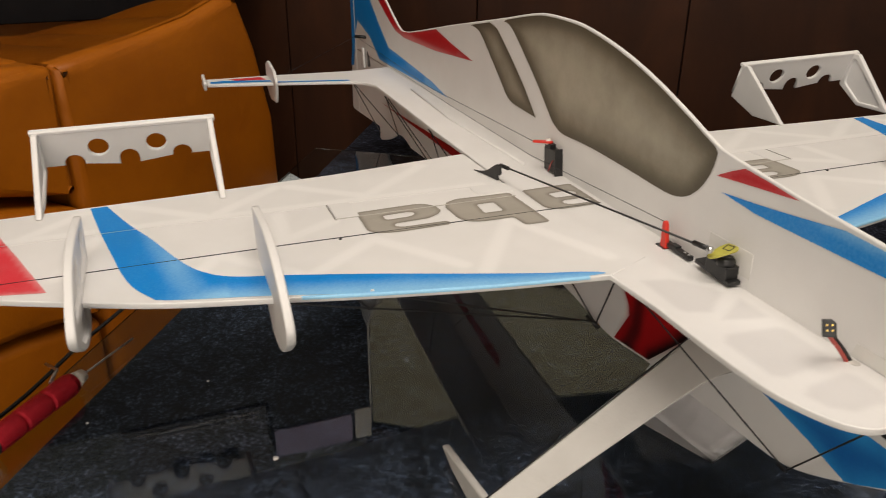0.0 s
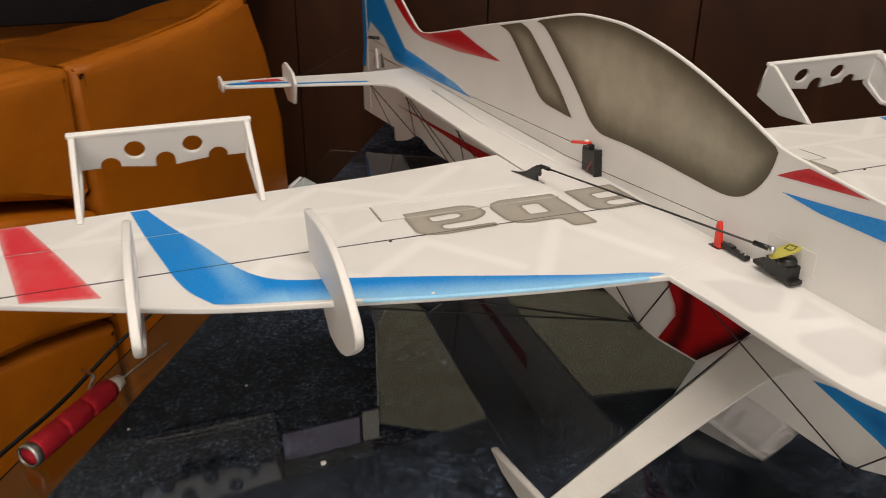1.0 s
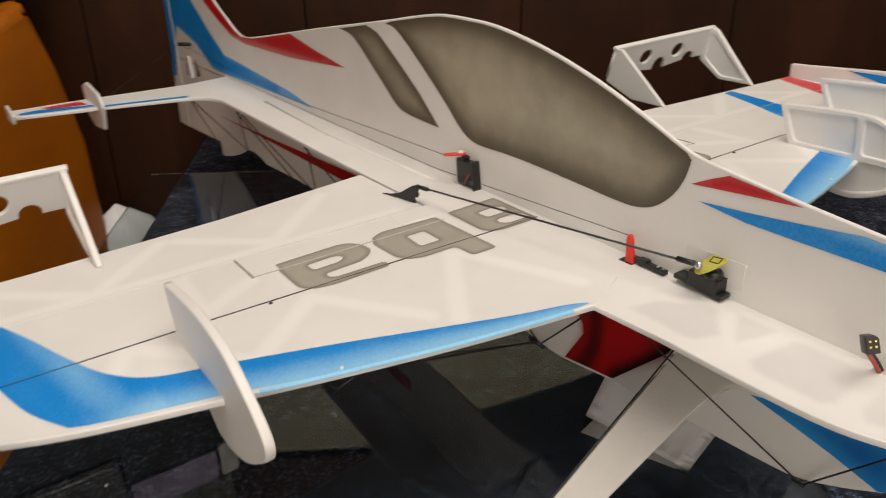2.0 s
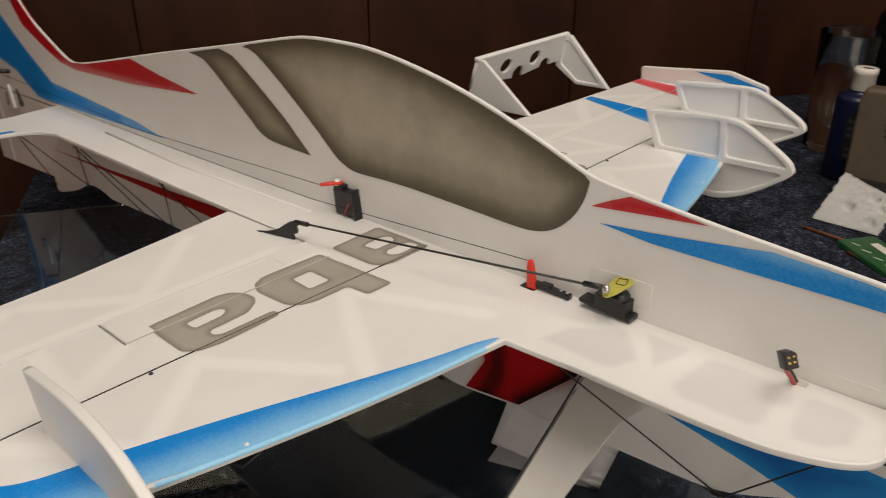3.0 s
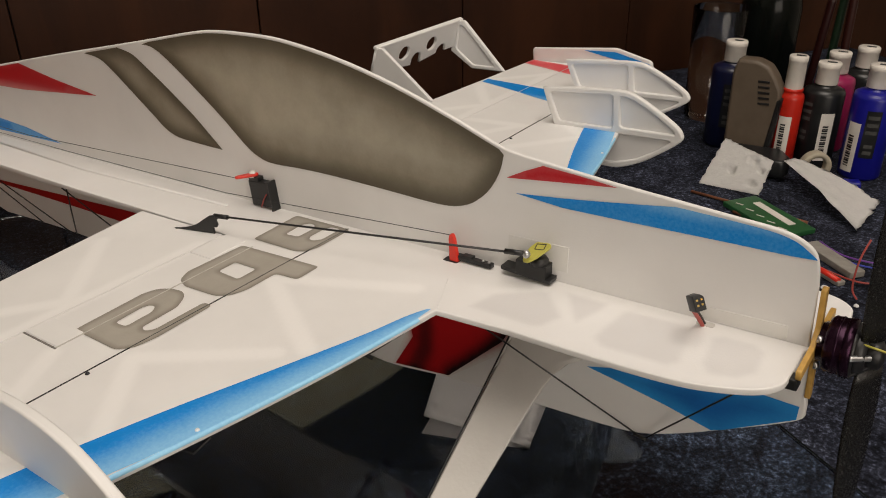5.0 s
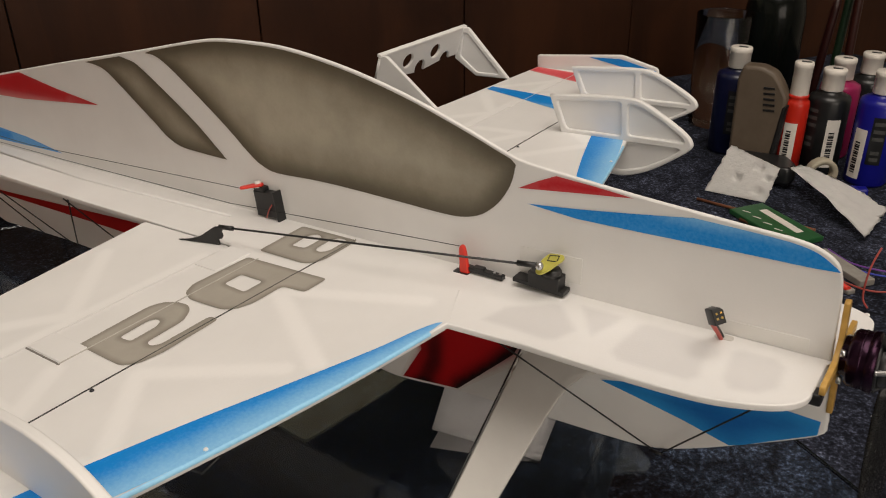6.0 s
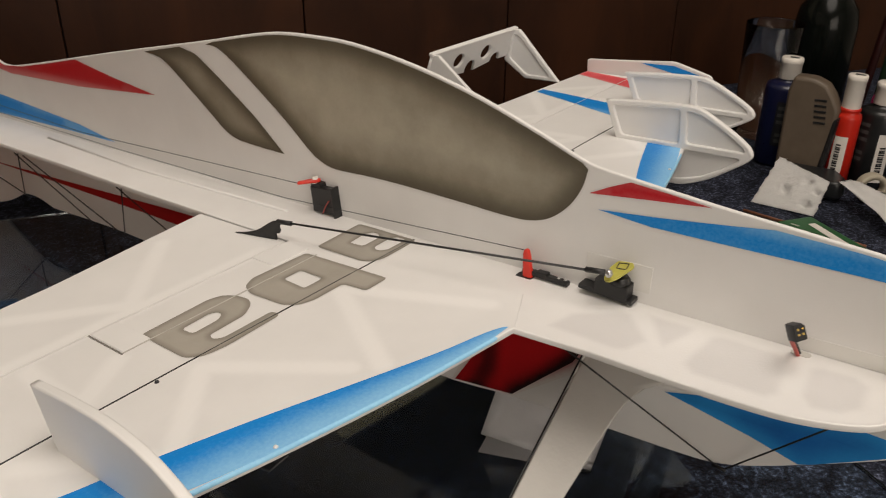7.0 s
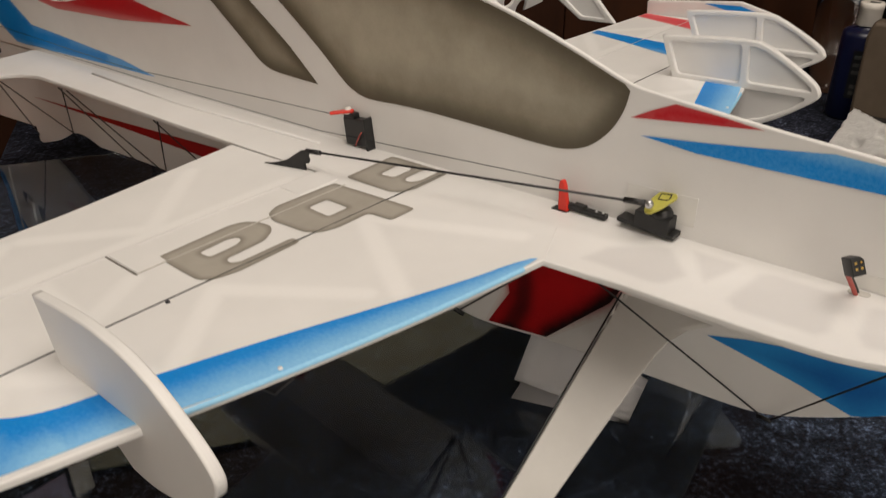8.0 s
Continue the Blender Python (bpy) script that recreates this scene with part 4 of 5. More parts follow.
def bridge_leg(sign, y, dx, h, side, foot):
    """side: on which face the sunk panel shows; foot: how far aft the foot stands."""
    f = dx * 0.3 + foot
    out = rounded([(-0.2665 + dx, h - 0.0290), (-0.2575 + dx, h), (-0.2490 + dx, h + 0.0005), (-0.197 + f, 0.0003), (-0.223 + 1.2 * foot + f, 0.0003)], 0.0015)
    hollow = rounded([(-0.2600 + dx, h - 0.0265), (-0.2545 + dx, h - 0.0047), (-0.2500 + dx, h - 0.0052), (-0.207 + f, 0.0040), (-0.2215 + 1.2 * foot + f, 0.0040)], 0.003)
    for nm, me in (("bridge_leg", plate([out], 0.0020, 0.0008, Matrix.Translation((0, y, 0)) @ SIDE)), ("leg_frame", plate([out, hollow], 0.0036, 0.0010, Matrix.Translation((0, y + side, 0)) @ SIDE))):
        part(nm, me if sign > 0 else mirror_mesh(me), FOAM, plane)


bridge(1, 0.008, 0.0032, 0.0)
bridge(-1, 0.0, 0.0, 0.0105)

# ---- servos, rods, wires ----
def rod(name, pts, r, mat=CARBON, parent=None, label="", sides=8):
    return part(name, tube(pts, r, sides), mat, parent or plane, label)


# rudder servo on the side
servo = part("rudder_servo", box((0.0185, 0.0052, 0.0160), Matrix.Translation((-0.1665, -0.0024, 0.0092)) @ pose(0, 0, 0, 0, -3, 0), 0.0006), BLACK_PLASTIC, plane, "small black servo with a red arm")
part("servo_flange", box((0.0016, 0.0062, 0.0190), Matrix.Translation((-0.1575, -0.0028, 0.0092)) @ pose(0, 0, 0, 0, -4, 0), 0.0004), BLACK_PLASTIC, servo)
part("servo_neck", box((0.0085, 0.0048, 0.003), Matrix.Translation((-0.1715, -0.0024, 0.0182)), 0.0006), BLACK_PLASTIC, servo)
part("servo_boss", lathe([(0, 0), (0.0026, 0), (0.0026, 0.002), (0.0019, 0.0022), (0.0019, 0.0034), (0, 0.0034)], 14, Matrix.Translation((-0.1728, -0.0035, 0.0192))), CAP_WHITE, servo)
part("servo_arm", plate([rounded([(-0.1790, -0.0120), (-0.1770, -0.0137), (-0.1690, -0.0035), (-0.1700, -0.0008), (-0.1735, -0.0015)], 0.0012)], 0.0016, 0.0004, Matrix.Translation((0, 0, 0.0206))), RED_PLASTIC, servo, "red plastic arm")
rod("servo_lead", spl([(-0.1605, -0.0058, 0.0105), (-0.1635, -0.0060, 0.0065), (-0.1665, -0.0060, 0.0012)], 4), 0.0004, RED_WIRE, servo)
rod("tail_cable", [(-0.711, -0.012, 0.0215), (-0.602, -0.118, 0.002)], 0.0002, DARK_STEEL, sides=5)
rod("rudder_cable", [(-0.178, -0.0122, 0.0203), (-0.42, -0.010, 0.0125), (-0.711, -0.011, 0.0215)], 0.00022, DARK_STEEL, label="thin rudder cable", sides=5)
# elevator servo in the deck with its red arm
elev = part("elevator_servo", box((0.0255, 0.0034, 0.0024), Matrix.Translation((-0.0130, -0.0048, 0.0022)) @ pose(0, 0, 0, 0, 2, 0), 0.0004), BLACK_PLASTIC, plane, "black servo sunk beside the fuselage")
part("servo_step", box((0.0060, 0.0036, 0.0012), Matrix.Translation((-0.0145, -0.0048, 0.0038)), 0.0003), BLACK_PLASTIC, elev)
part("servo_arm", plate([rounded([(-0.0250, 0.0), (-0.0248, 0.0125), (-0.0240, 0.0152), (-0.0222, 0.0152), (-0.0212, 0.0125), (-0.0196, 0.0)], 0.0010)], 0.0026, 0.0006, Matrix.Translation((0, -0.0062, 0)) @ SIDE), RED_PLASTIC, elev, "red plastic arm")
for x in (-0.0055, -0.0020):
    part("screw", lathe([(0, 0), (0.0008, 0), (0.0007, 0.0005), (0, 0.0006)], 10, Matrix.Translation((x, -0.0050, 0.0033))), STEEL, elev)
part("slot", plate([rounded([(-0.0285, -0.0085), (-0.0195, -0.0085), (-0.0195, -0.0035), (-0.0285, -0.0035)], 0.001)], 0.0003, 0.0001, Matrix.Translation((0, 0, 0.0002))), DARK_STEEL, elev)
rod("elevator_cable", [(-0.0232, -0.0060, 0.0143), (-0.2, -0.0050, 0.0040), (-0.38, -0.004, 0.0035), (-0.60, -0.004, 0.006)], 0.00022, DARK_STEEL, label="thin elevator cable", sides=5)
# aileron servo
servo_a = part("aileron_servo", box((0.0165, 0.0075, 0.0085), Matrix.Translation((0.0230, -0.0038, 0.0062)) @ pose(0, 0, 0, 0, 3, 0), 0.0007), BLACK_PLASTIC, plane, "black servo with a yellow arm")
part("servo_flange", box((0.0275, 0.0072, 0.0022), Matrix.Translation((0.0200, -0.0038, 0.0032)) @ pose(0, 0, 0, 0, 4, 0), 0.0004), BLACK_PLASTIC, servo_a)
part("servo_cap", lathe([(0, 0), (0.0046, 0), (0.0046, 0.0022), (0.0036, 0.0038), (0, 0.0038)], 16, Matrix.Translation((0.0265, -0.0045, 0.0098))), BLACK_PLASTIC, servo_a)
ARM = Matrix.Translation((0.0255, -0.0050, 0.0178)) @ pose(0, 0, 0, 28, -4, 0) @ Matrix.Scale(0.78, 4)
part("servo_arm", plate([rounded([(-0.0055, -0.0085), (-0.0045, -0.0112), (-0.0010, -0.0115), (0.0030, -0.0075), (0.0090, 0.0020), (0.0075, 0.0050), (-0.0020, 0.0045), (-0.0048, -0.001)], 0.0016)], 0.0014, 0.0003, ARM), YELLOW_BOARD, servo_a, "yellow fibre board arm")
for lp in ([(-0.0010, 0.0026), (0.0056, 0.0032), (0.0056, 0.0038), (-0.0010, 0.0032)], [(-0.0010, -0.0012), (-0.0004, -0.0012), (-0.0004, 0.0030), (-0.0010, 0.0030)], [(0.0050, -0.0002), (0.0056, -0.0002), (0.0056, 0.0036), (0.0050, 0.0036)], [(-0.0010, -0.0014), (0.0044, -0.0012), (0.0056, -0.0002), (0.0040, -0.0006), (-0.0010, -0.0008)]):
    part("mark", plate([lp], 0.0002, 0.00004, ARM @ Matrix.Translation((0, 0, 0.0008))), BLACK_PLASTIC, servo_a)
part("ball_joint", lathe([(0, -0.0020), (0.0014, -0.0015), (0.0020, 0), (0.0014, 0.0015), (0, 0.0020)], 14, Matrix.Translation((0.0247, -0.0133, 0.0182))), STEEL, servo_a)
part("tape", plate([[(0.006, 0.006), (0.007, 0.019), (0.040, 0.0195), (0.039, 0.006)]], 0.0003, 0.0001, Matrix.Translation((0, -0.0001, 0)) @ SIDE), TAPE, plane, "strip of clear tape")
part("tape", plate([[(0.104, 0.001), (0.106, 0.007), (0.140, 0.0075), (0.140, 0.001)]], 0.0003, 0.0001, Matrix.Translation((0, -0.0001, 0)) @ SIDE), TAPE, plane, "strip of clear tape")
# aileron horn and push rod
HORN = Matrix.Translation((-0.1920, -0.0515, 0)) @ pose(0, 0, 0, 0, 0, 13) @ SIDE
horn = part("aileron_horn", plate([spl([(0.0, 0.0004), (0.008, 0.0016), (0.016, 0.0042), (0.0235, 0.0088), (0.0275, 0.0112)], 4) + [(0.0325, 0.0118), (0.0330, 0.0100), (0.0318, 0.0085), (0.0325, 0.0062), (0.0315, 0.0044), (0.0290, 0.0042), (0.0292, 0.0002)]], 0.0016, 0.0004, HORN), BLACK_PLASTIC, plane, "black fin-shaped control horn")
rod("push_rod", [(0.0247, -0.0135, 0.0184), (-0.1610, -0.0437, 0.0112)], 0.00062, CARBON, label="black carbon push rod")
for p, d in (((0.0235, -0.0135, 0.0184), -1), ((-0.1625, -0.0439, 0.0111), 1)):
    a0 = Vector(p)
    rod("rod_end", [a0, a0 + Vector((0.0095 * d, 0.0015 * d, 0.0003 * d))], 0.0014, BLACK_PLASTIC)
# battery lead
lead_hole = part("lead_hole", plate([rounded([(0.1035, -0.0050), (0.1115, -0.0050), (0.1115, -0.0012), (0.1035, -0.0012)], 0.0018)], 0.0003, 0.0001, Matrix.Translation((0, 0, 0.0002))), GROOVE, plane, "grey slot in the deck")
for k, dy in enumerate((-0.0008, 0.0010)):
    rod("battery_wire", spl([(0.1070, -0.0035 + dy, -0.001), (0.1060, -0.0070 + dy, 0.0045), (0.1052, -0.0110 + dy, 0.0095), (0.1050, -0.0150 + dy, 0.0140)], 4), 0.0009, RED_WIRE if k == 0 else BLACK_PLASTIC, label="red silicone wire" if k == 0 else "")
PLUG = Matrix.Translation((0.1074, -0.0180, 0.0182)) @ pose(0, 0, 0, 8, -22, -40) @ Matrix.Scale(0.76, 4)
plug = part("battery_plug", plate([rounded([(-0.0033, -0.0045), (0.0033, -0.0045), (0.0033, 0.0028), (0.0016, 0.0045), (-0.0033, 0.0045)], 0.0005)], 0.0075, 0.0005, PLUG @ Matrix(((0, 0, 1, 0), (1, 0, 0, 0), (0, 1, 0, 0), (0, 0, 0, 1)))), BLACK_PLASTIC, plane, "black plug with gold contacts")
for dy in (-0.0013, 0.0013):
    for dz in (-0.0010, 0.0018):
        part("contact", box((0.0016, 0.0011, 0.0011), PLUG @ Matrix.Translation((0.0036, dy, dz)), 0.0002), BRASS, plug)

# motor, mount, propeller
FACE = Matrix.Translation((0.1512, 0.0016, 0.0025)) @ Matrix(((0, 0, 1, 0), (1, 0, 0, 0), (0, 1, 0, 0), (0, 0, 0, 1)))
cross = [(-0.0022, 0.025), (0.0022, 0.025), (0.0022, 0.008), (0.008, 0.0022), (0.028, 0.0022), (0.028, -0.0022), (0.008, -0.0022), (0.0022, -0.008), (0.0022, -0.027), (-0.0022, -0.027), (-0.0022, -0.008), (-0.008, -0.0022), (-0.028, -0.0022), (-0.028, 0.0022), (-0.008, 0.0022), (-0.0022, 0.008)]
mount = part("motor_mount", plate([rounded(cross, 0.0012, 2)], 0.0022, 0.0003, FACE), PLY, plane, "amber plywood cross-shaped motor mount")
AXIS = Matrix.Translation((0.1525, 0.0016, 0.0035)) @ pose(0, 0, 0, 0, 90, 0)
motor = part("motor", lathe([(0, 0), (0.0080, 0), (0.0080, 0.0022), (0.0105, 0.0026), (0.0117, 0.0040), (0.0117, 0.0105), (0.0108, 0.0120), (0.0085, 0.0124), (0.0035, 0.0140), (0.0035, 0.0175), (0.0, 0.0175)], 36, AXIS), MOTOR_PURPLE, plane, "dark purple brushless motor")
part("motor_band", lathe([(0.0118, 0.0062), (0.01195, 0.0064), (0.01195, 0.0070), (0.0118, 0.0072)], 36, AXIS), MOTOR_PURPLE, motor)
part("windings", lathe([(0, 0.0120), (0.0092, 0.0120), (0.0096, 0.0150), (0.0080, 0.0175), (0, 0.0178)], 24, AXIS), BLACK_PLASTIC, motor, "black windings")
part("motor_rim", lathe([(0.0117, 0.0090), (0.0123, 0.0094), (0.0123, 0.0122), (0.0112, 0.0128)], 36, AXIS), MOTOR_PURPLE, motor)
part("motor_magnet", lathe([(0.0106, 0.0120), (0.0110, 0.0122), (0.0110, 0.0136), (0.0100, 0.0138)], 36, AXIS), BLACK_PLASTIC, motor)
for k in range(6):
    part("motor_arm", box((0.0024, 0.0024, 0.0112), AXIS @ pose(0, 0, 0, 0, 0, 60 * k + 20) @ pose(0.0072, 0, 0.0165, 0, -42, 0), 0.0007), DARK_STEEL if k % 2 else STEEL, motor)
for y, z in ((-0.0215, -0.0035), (0.0245, -0.0035)):
    part("mount_clip", box((0.0065, 0.0065, 0.0050), Matrix.Translation((0.1480, y, z)), 0.001), BLACK_PLASTIC, mount)
for y, z in ((-0.006, 0.0085), (0.0085, 0.0075), (-0.0055, -0.004)):
    part("bolt", lathe([(0, 0), (0.0016, 0), (0.0016, 0.0016), (0.0008, 0.002), (0, 0.002)], 10, Matrix.Translation((0.1525, y, z)) @ pose(0, 0, 0, 0, 90, 0)), STEEL, mount)


def blade(sign):
    bm = bmesh.new()
    rows = []
    n = 16
    for i in range(n + 1):
        t = i / n
        r = 0.006 + 0.114 * t
        w = 0.0036 + 0.0066 * math.sin(math.pi * min(1, 0.12 + t * 0.83)) ** 0.8 * (1 - 0.3 * t)
        tw = radians(38 - 26 * t)
        ring = []
        for k in range(10):
            a = 2 * math.pi * k / 10
            u, v = w * math.cos(a), 0.0009 * math.sin(a) * (1.5 - t)
            ring.append(bm.verts.new((sign * r, u * math.cos(tw) - v * math.sin(tw), u * math.sin(tw) + v * math.cos(tw))))
        rows.append(ring)
    for q, s in zip(rows, rows[1:]):
        for k in range(10):
            bm.faces.new((q[k], q[(k + 1) % 10], s[(k + 1) % 10], s[k])).smooth = True
    bm.faces.new(rows[0])
    bm.faces.new(rows[-1])
    bmesh.ops.recalc_face_normals(bm, faces=bm.faces)
    bm.transform(PROP)
    return bm


# the propeller stands nearly upright on the shaft
PROP = Matrix.Translation((0.1715, 0.0016, 0.0035)) @ pose(0, 0, 0, 2, 0, 0) @ Matrix(((0, 0, 1, 0), (0, 1, 0, 0), (-1, 0, 0, 0), (0, 0, 0, 1)))
CARBON_BLADE = mottled("carbon_blade", (0.004, 0.004, 0.004), (0.020, 0.019, 0.017), 900, 0.25, 0, 0.3, 0.0003)
prop = part("propeller", lathe([(0, -0.003), (0.006, -0.003), (0.006, 0.003), (0.003, 0.0045), (0, 0.0045)], 16, Matrix.Translation((0.1715, 0.0016, 0.0035)) @ pose(0, 0, 0, 0, 90, 0)), BLACK_PLASTIC, plane, "black carbon propeller")
part("blade", blade(1), CARBON_BLADE, prop)
part("blade", blade(-1), CARBON_BLADE, prop)
rod("rubber_band", [(0.168, -0.004, 0.010), (0.182, 0.000, 0.006), (0.190, 0.03, 0.004)], 0.0005, YELLOW_BOARD)

# bracing rods
for s in (1, -1):
    f = (lambda p: p) if s > 0 else (lambda p: (p[0], 0.005 - p[1], p[2]))
    rod("brace_rod", [f((0.0225, -0.0475, -0.0045)), f((0.0785, -0.001, -0.0730))], 0.00042, CARBON, label="thin black brace rod")
    rod("brace_rod", [f((0.0830, -0.002, -0.0730)), f((0.141, -0.0174, -0.005))], 0.00042)
    rod("brace_rod", [f((-0.118, -0.042, -0.005)), f((-0.0965, -0.003, -0.0835))], 0.0005)
    rod("brace_rod", [f((-0.0945, -0.003, -0.0835)), f((-0.006, -0.0455, -0.006))], 0.0005)
    rod("wing_strut", [f((-0.096, -0.004, -0.0825)), f((-0.042, -0.178, -0.005))], 0.0006, CARBON, label="black carbon wing strut")
    rod("wing_strut", [f((-0.097, -0.004, -0.0825)), f((-0.066, -0.262, -0.005))], 0.0006)
    rod("brace_rod", [f((-0.040, -0.178, -0.005)), f((-0.031, -0.170, -0.012)), f((-0.025, -0.165, -0.005))], 0.0006)
    rod("joint", [f((-0.092, -0.002, -0.086)), f((-0.101, -0.0065, -0.080))], 0.0013, BLACK_PLASTIC)
    rod("joint", [f((0.0775, -0.0015, -0.0732)), f((0.0840, -0.0025, -0.0728))], 0.0009, BLACK_PLASTIC)
    for a, b in ((-0.328, -0.408), (-0.470, -0.568)):
        rod("brace_rod", [f((a, -0.0395, -0.005)), f((b, -0.0005, -0.0725))], 0.0005)
        rod("brace_rod", [f((a - 0.006, -0.0395, -0.005)), f((b + 0.11, -0.0005, -0.0735))], 0.0005)
    for a, b in ((-0.462, -0.416), (-0.60, -0.560), (-0.585, -0.650)):
        rod("brace_rod", [f((a, -0.0395 if a > -0.55 else -0.05, -0.005)), f((b, -0.0005, -0.0735 if b > -0.6 else -0.090))], 0.0005)
    for x, y in ((-0.0985, -0.169), (-0.0265, -0.169)):
        part("glue_spot", lathe([(0, 0), (0.0011, 0), (0.0008, 0.0007), (0, 0.0009)], 8, Matrix.Translation(f((x, y, 0.0001)))), DARK_STEEL if x < -0.05 else FOAM, plane)


# undercarriage: foam fairings round the legs
def gear_leg():
    bm = bmesh.new()
    rear_top, rear_low = Vector((0.0075, 0.001, -0.0365)), Vector((0.0095, -0.132, -0.118))
    fore_top, fore_low = Vector((0.0385, 0.001, -0.037)), Vector((0.0200, -0.1205, -0.1215))
    rows = []
    n = 20
    for i in range(n + 1):
        t = i / n
        a, b = rear_top.lerp(rear_low, t), fore_top.lerp(fore_low, t) + Vector((0.016 * (1 - t) ** 20, 0, 0))
        up = Vector((0, 0.53, -0.85)).cross(Vector((1, 0, 0))).normalized()
        ring = []
        for k in range(14):
            ang = 2 * math.pi * k / 14
            c = (a + b) / 2 + (b - a) / 2 * math.cos(ang)
            ring.append(bm.verts.new(c + up * (0.0026 * (1 if math.sin(ang) > 0 else -1) * abs(math.sin(ang)) ** 0.6)))
        rows.append(ring)
    for q, s in zip(rows, rows[1:]):
        for k in range(14):
            bm.faces.new((q[k], q[(k + 1) % 14], s[(k + 1) % 14], s[k])).smooth = True
    bm.faces.new(rows[0])
    bm.faces.new(rows[-1])
    bmesh.ops.recalc_face_normals(bm, faces=bm.faces)
    me = bpy.data.meshes.new("leg")
    bm.to_mesh(me)
    bm.free()
    return me


both("undercarriage_leg", gear_leg(), SHADED_LEG_FOAM, "white foam undercarriage fairing")
both("leg_rod", tube([(0.0068, 0.001, -0.0366), (0.0088, -0.132, -0.1181)], 0.00048, 6), CARBON)
pant = [(-0.0605, -0.1262), (-0.0570, -0.1248), (-0.02, -0.1185), (0.0166, -0.1122), (0.031, -0.114), (0.038, -0.122), (0.034, -0.1345), (0.0, -0.1345), (-0.0233, -0.1331), (-0.0443, -0.1320)]
both("wheel_spat", plate([rounded(pant, 0.002, 3)], 0.0045, 0.0014, Matrix.Translation((0, -0.1215, 0)) @ SIDE), SHADED_LEG_FOAM)


# ---- things round the aeroplane ----
def leaf(p, q, r, s, thick=0.0008, sag=0.0006):
    """A thin, slightly bowed sheet between four corners."""
    bm = bmesh.new()
    n = 8
    rows = []
    for i in range(n + 1):
        u = i / n
        a, d = Vector(p).lerp(Vector(q), u), Vector(s).lerp(Vector(r), u)
        rows.append([bm.verts.new(a.lerp(d, j / n) + Vector((0, 0, sag * math.sin(math.pi * u) * math.sin(math.pi * j / n)))) for j in range(n + 1)])
    for a, d in zip(rows, rows[1:]):
        for j in range(n):
            bm.faces.new((a[j], d[j], d[j + 1], a[j + 1])).smooth = True
    bmesh.ops.solidify(bm, geom=bm.faces[:], thickness=thick)
    bmesh.ops.recalc_face_normals(bm, faces=bm.faces)
    return bm


folded = empty("folded_card", pose(0, 0, 0), "white folded card propped under the fuselage", "card")
part("upper_leaf", leaf((-0.0554, 0.0066, 0.0105), (0.0085, 0.0268, 0.0030), (0.002, 0.0580, 0.0100), (-0.0545, 0.0260, 0.0455)), PAPER, folded)
part("lower_leaf", leaf((-0.0535, 0.0015, 0.0010), (0.0085, 0.0268, 0.0010), (-0.004, 0.062, 0.0010), (-0.064, 0.038, 0.0010)), PAPER, folded)
part("fold", leaf((-0.0554, 0.0070, 0.0098), (0.0080, 0.0272, 0.0020), (-0.0020, 0.0500, 0.0020), (-0.062, 0.0330, 0.0020)), PAPER, folded)


# screwdriver on the glass
def screwdriver():
    a, b, c = Vector((-0.1338, -0.3790, 0.0081)), Vector((-0.189, -0.335, 0.0081)), Vector((-0.236, -0.2975, 0.004))
    d = (b - a).normalized()
    m = Matrix.Translation(a) @ d.to_track_quat("Z", "Y").to_matrix().to_4x4()
    top = empty("screwdriver", m, "red anodised hex screwdriver lying on the glass", "screwdriver")
    L = (b - a).length
    part("end_cap", lathe([(0.0060, -0.0018), (0.0062, -0.0022), (0.0074, -0.0022), (0.0080, -0.0014), (0.0080, 0.0028), (0.0060, 0.0028)], 32), STEEL, top, "bright metal end ring")
    part("end_face", lathe([(0, -0.0012), (0.0060, -0.0012), (0.0060, 0.0028), (0, 0.0028)], 28), RED_METAL, top)
    body = [(0, 0.003)]
    x = 0.003
    for k in range(3):
        s = L / 3.2
        body += [(0.0066, x), (0.0078, x + 0.0008), (0.0080, x + 0.002), (0.0080, x + s - 0.003), (0.0078, x + s - 0.002), (0.0066, x + s - 0.0012)]
        x += s
    body += [(0.0070, x + 0.001), (0, x + 0.001)]
    bm = lathe(body, 48)
    part("handle", bm, RED_METAL, top, "red knurled handle")
    part("collar", lathe([(0, x), (0.0065, x), (0.0042, x + 0.011), (0, x + 0.011)], 24), CAP_WHITE, top, "pale tapered collar")
    part("shaft", tube([(0, 0, x + 0.009), (0, -0.001, (c - a).length)], 0.0008, 8), STEEL, top)
    part("clip", tube([(0.004, 0.0075, L * 0.80), (0.010, 0.0085, L * 0.98), (0.022, 0.0085, L * 1.02)], 0.0012, 6), STEEL, top)


screwdriver()
tagged(part("cable", tube(spl([(-0.378, -0.266, -0.005), (-0.308, -0.307, -0.006), (-0.263, -0.336, -0.006), (-0.203, -0.369, -0.006), (-0.147, -0.409, -0.006), (-0.07, -0.462, -0.010)], 5), 0.0015, 8), BLACK_PLASTIC), "black cable hanging along the table edge", "cable")


# leather armchair beside the table
SOFA = pose(-0.596, -0.354, -0.029, 0, 0, -47)      # x along the front towards the camera's left, y away from the table is minus
chair = empty("leather_armchair", SOFA @ pose(0, 0, FLOOR_Z), "orange-brown leather armchair with stitched seams", "armchair")


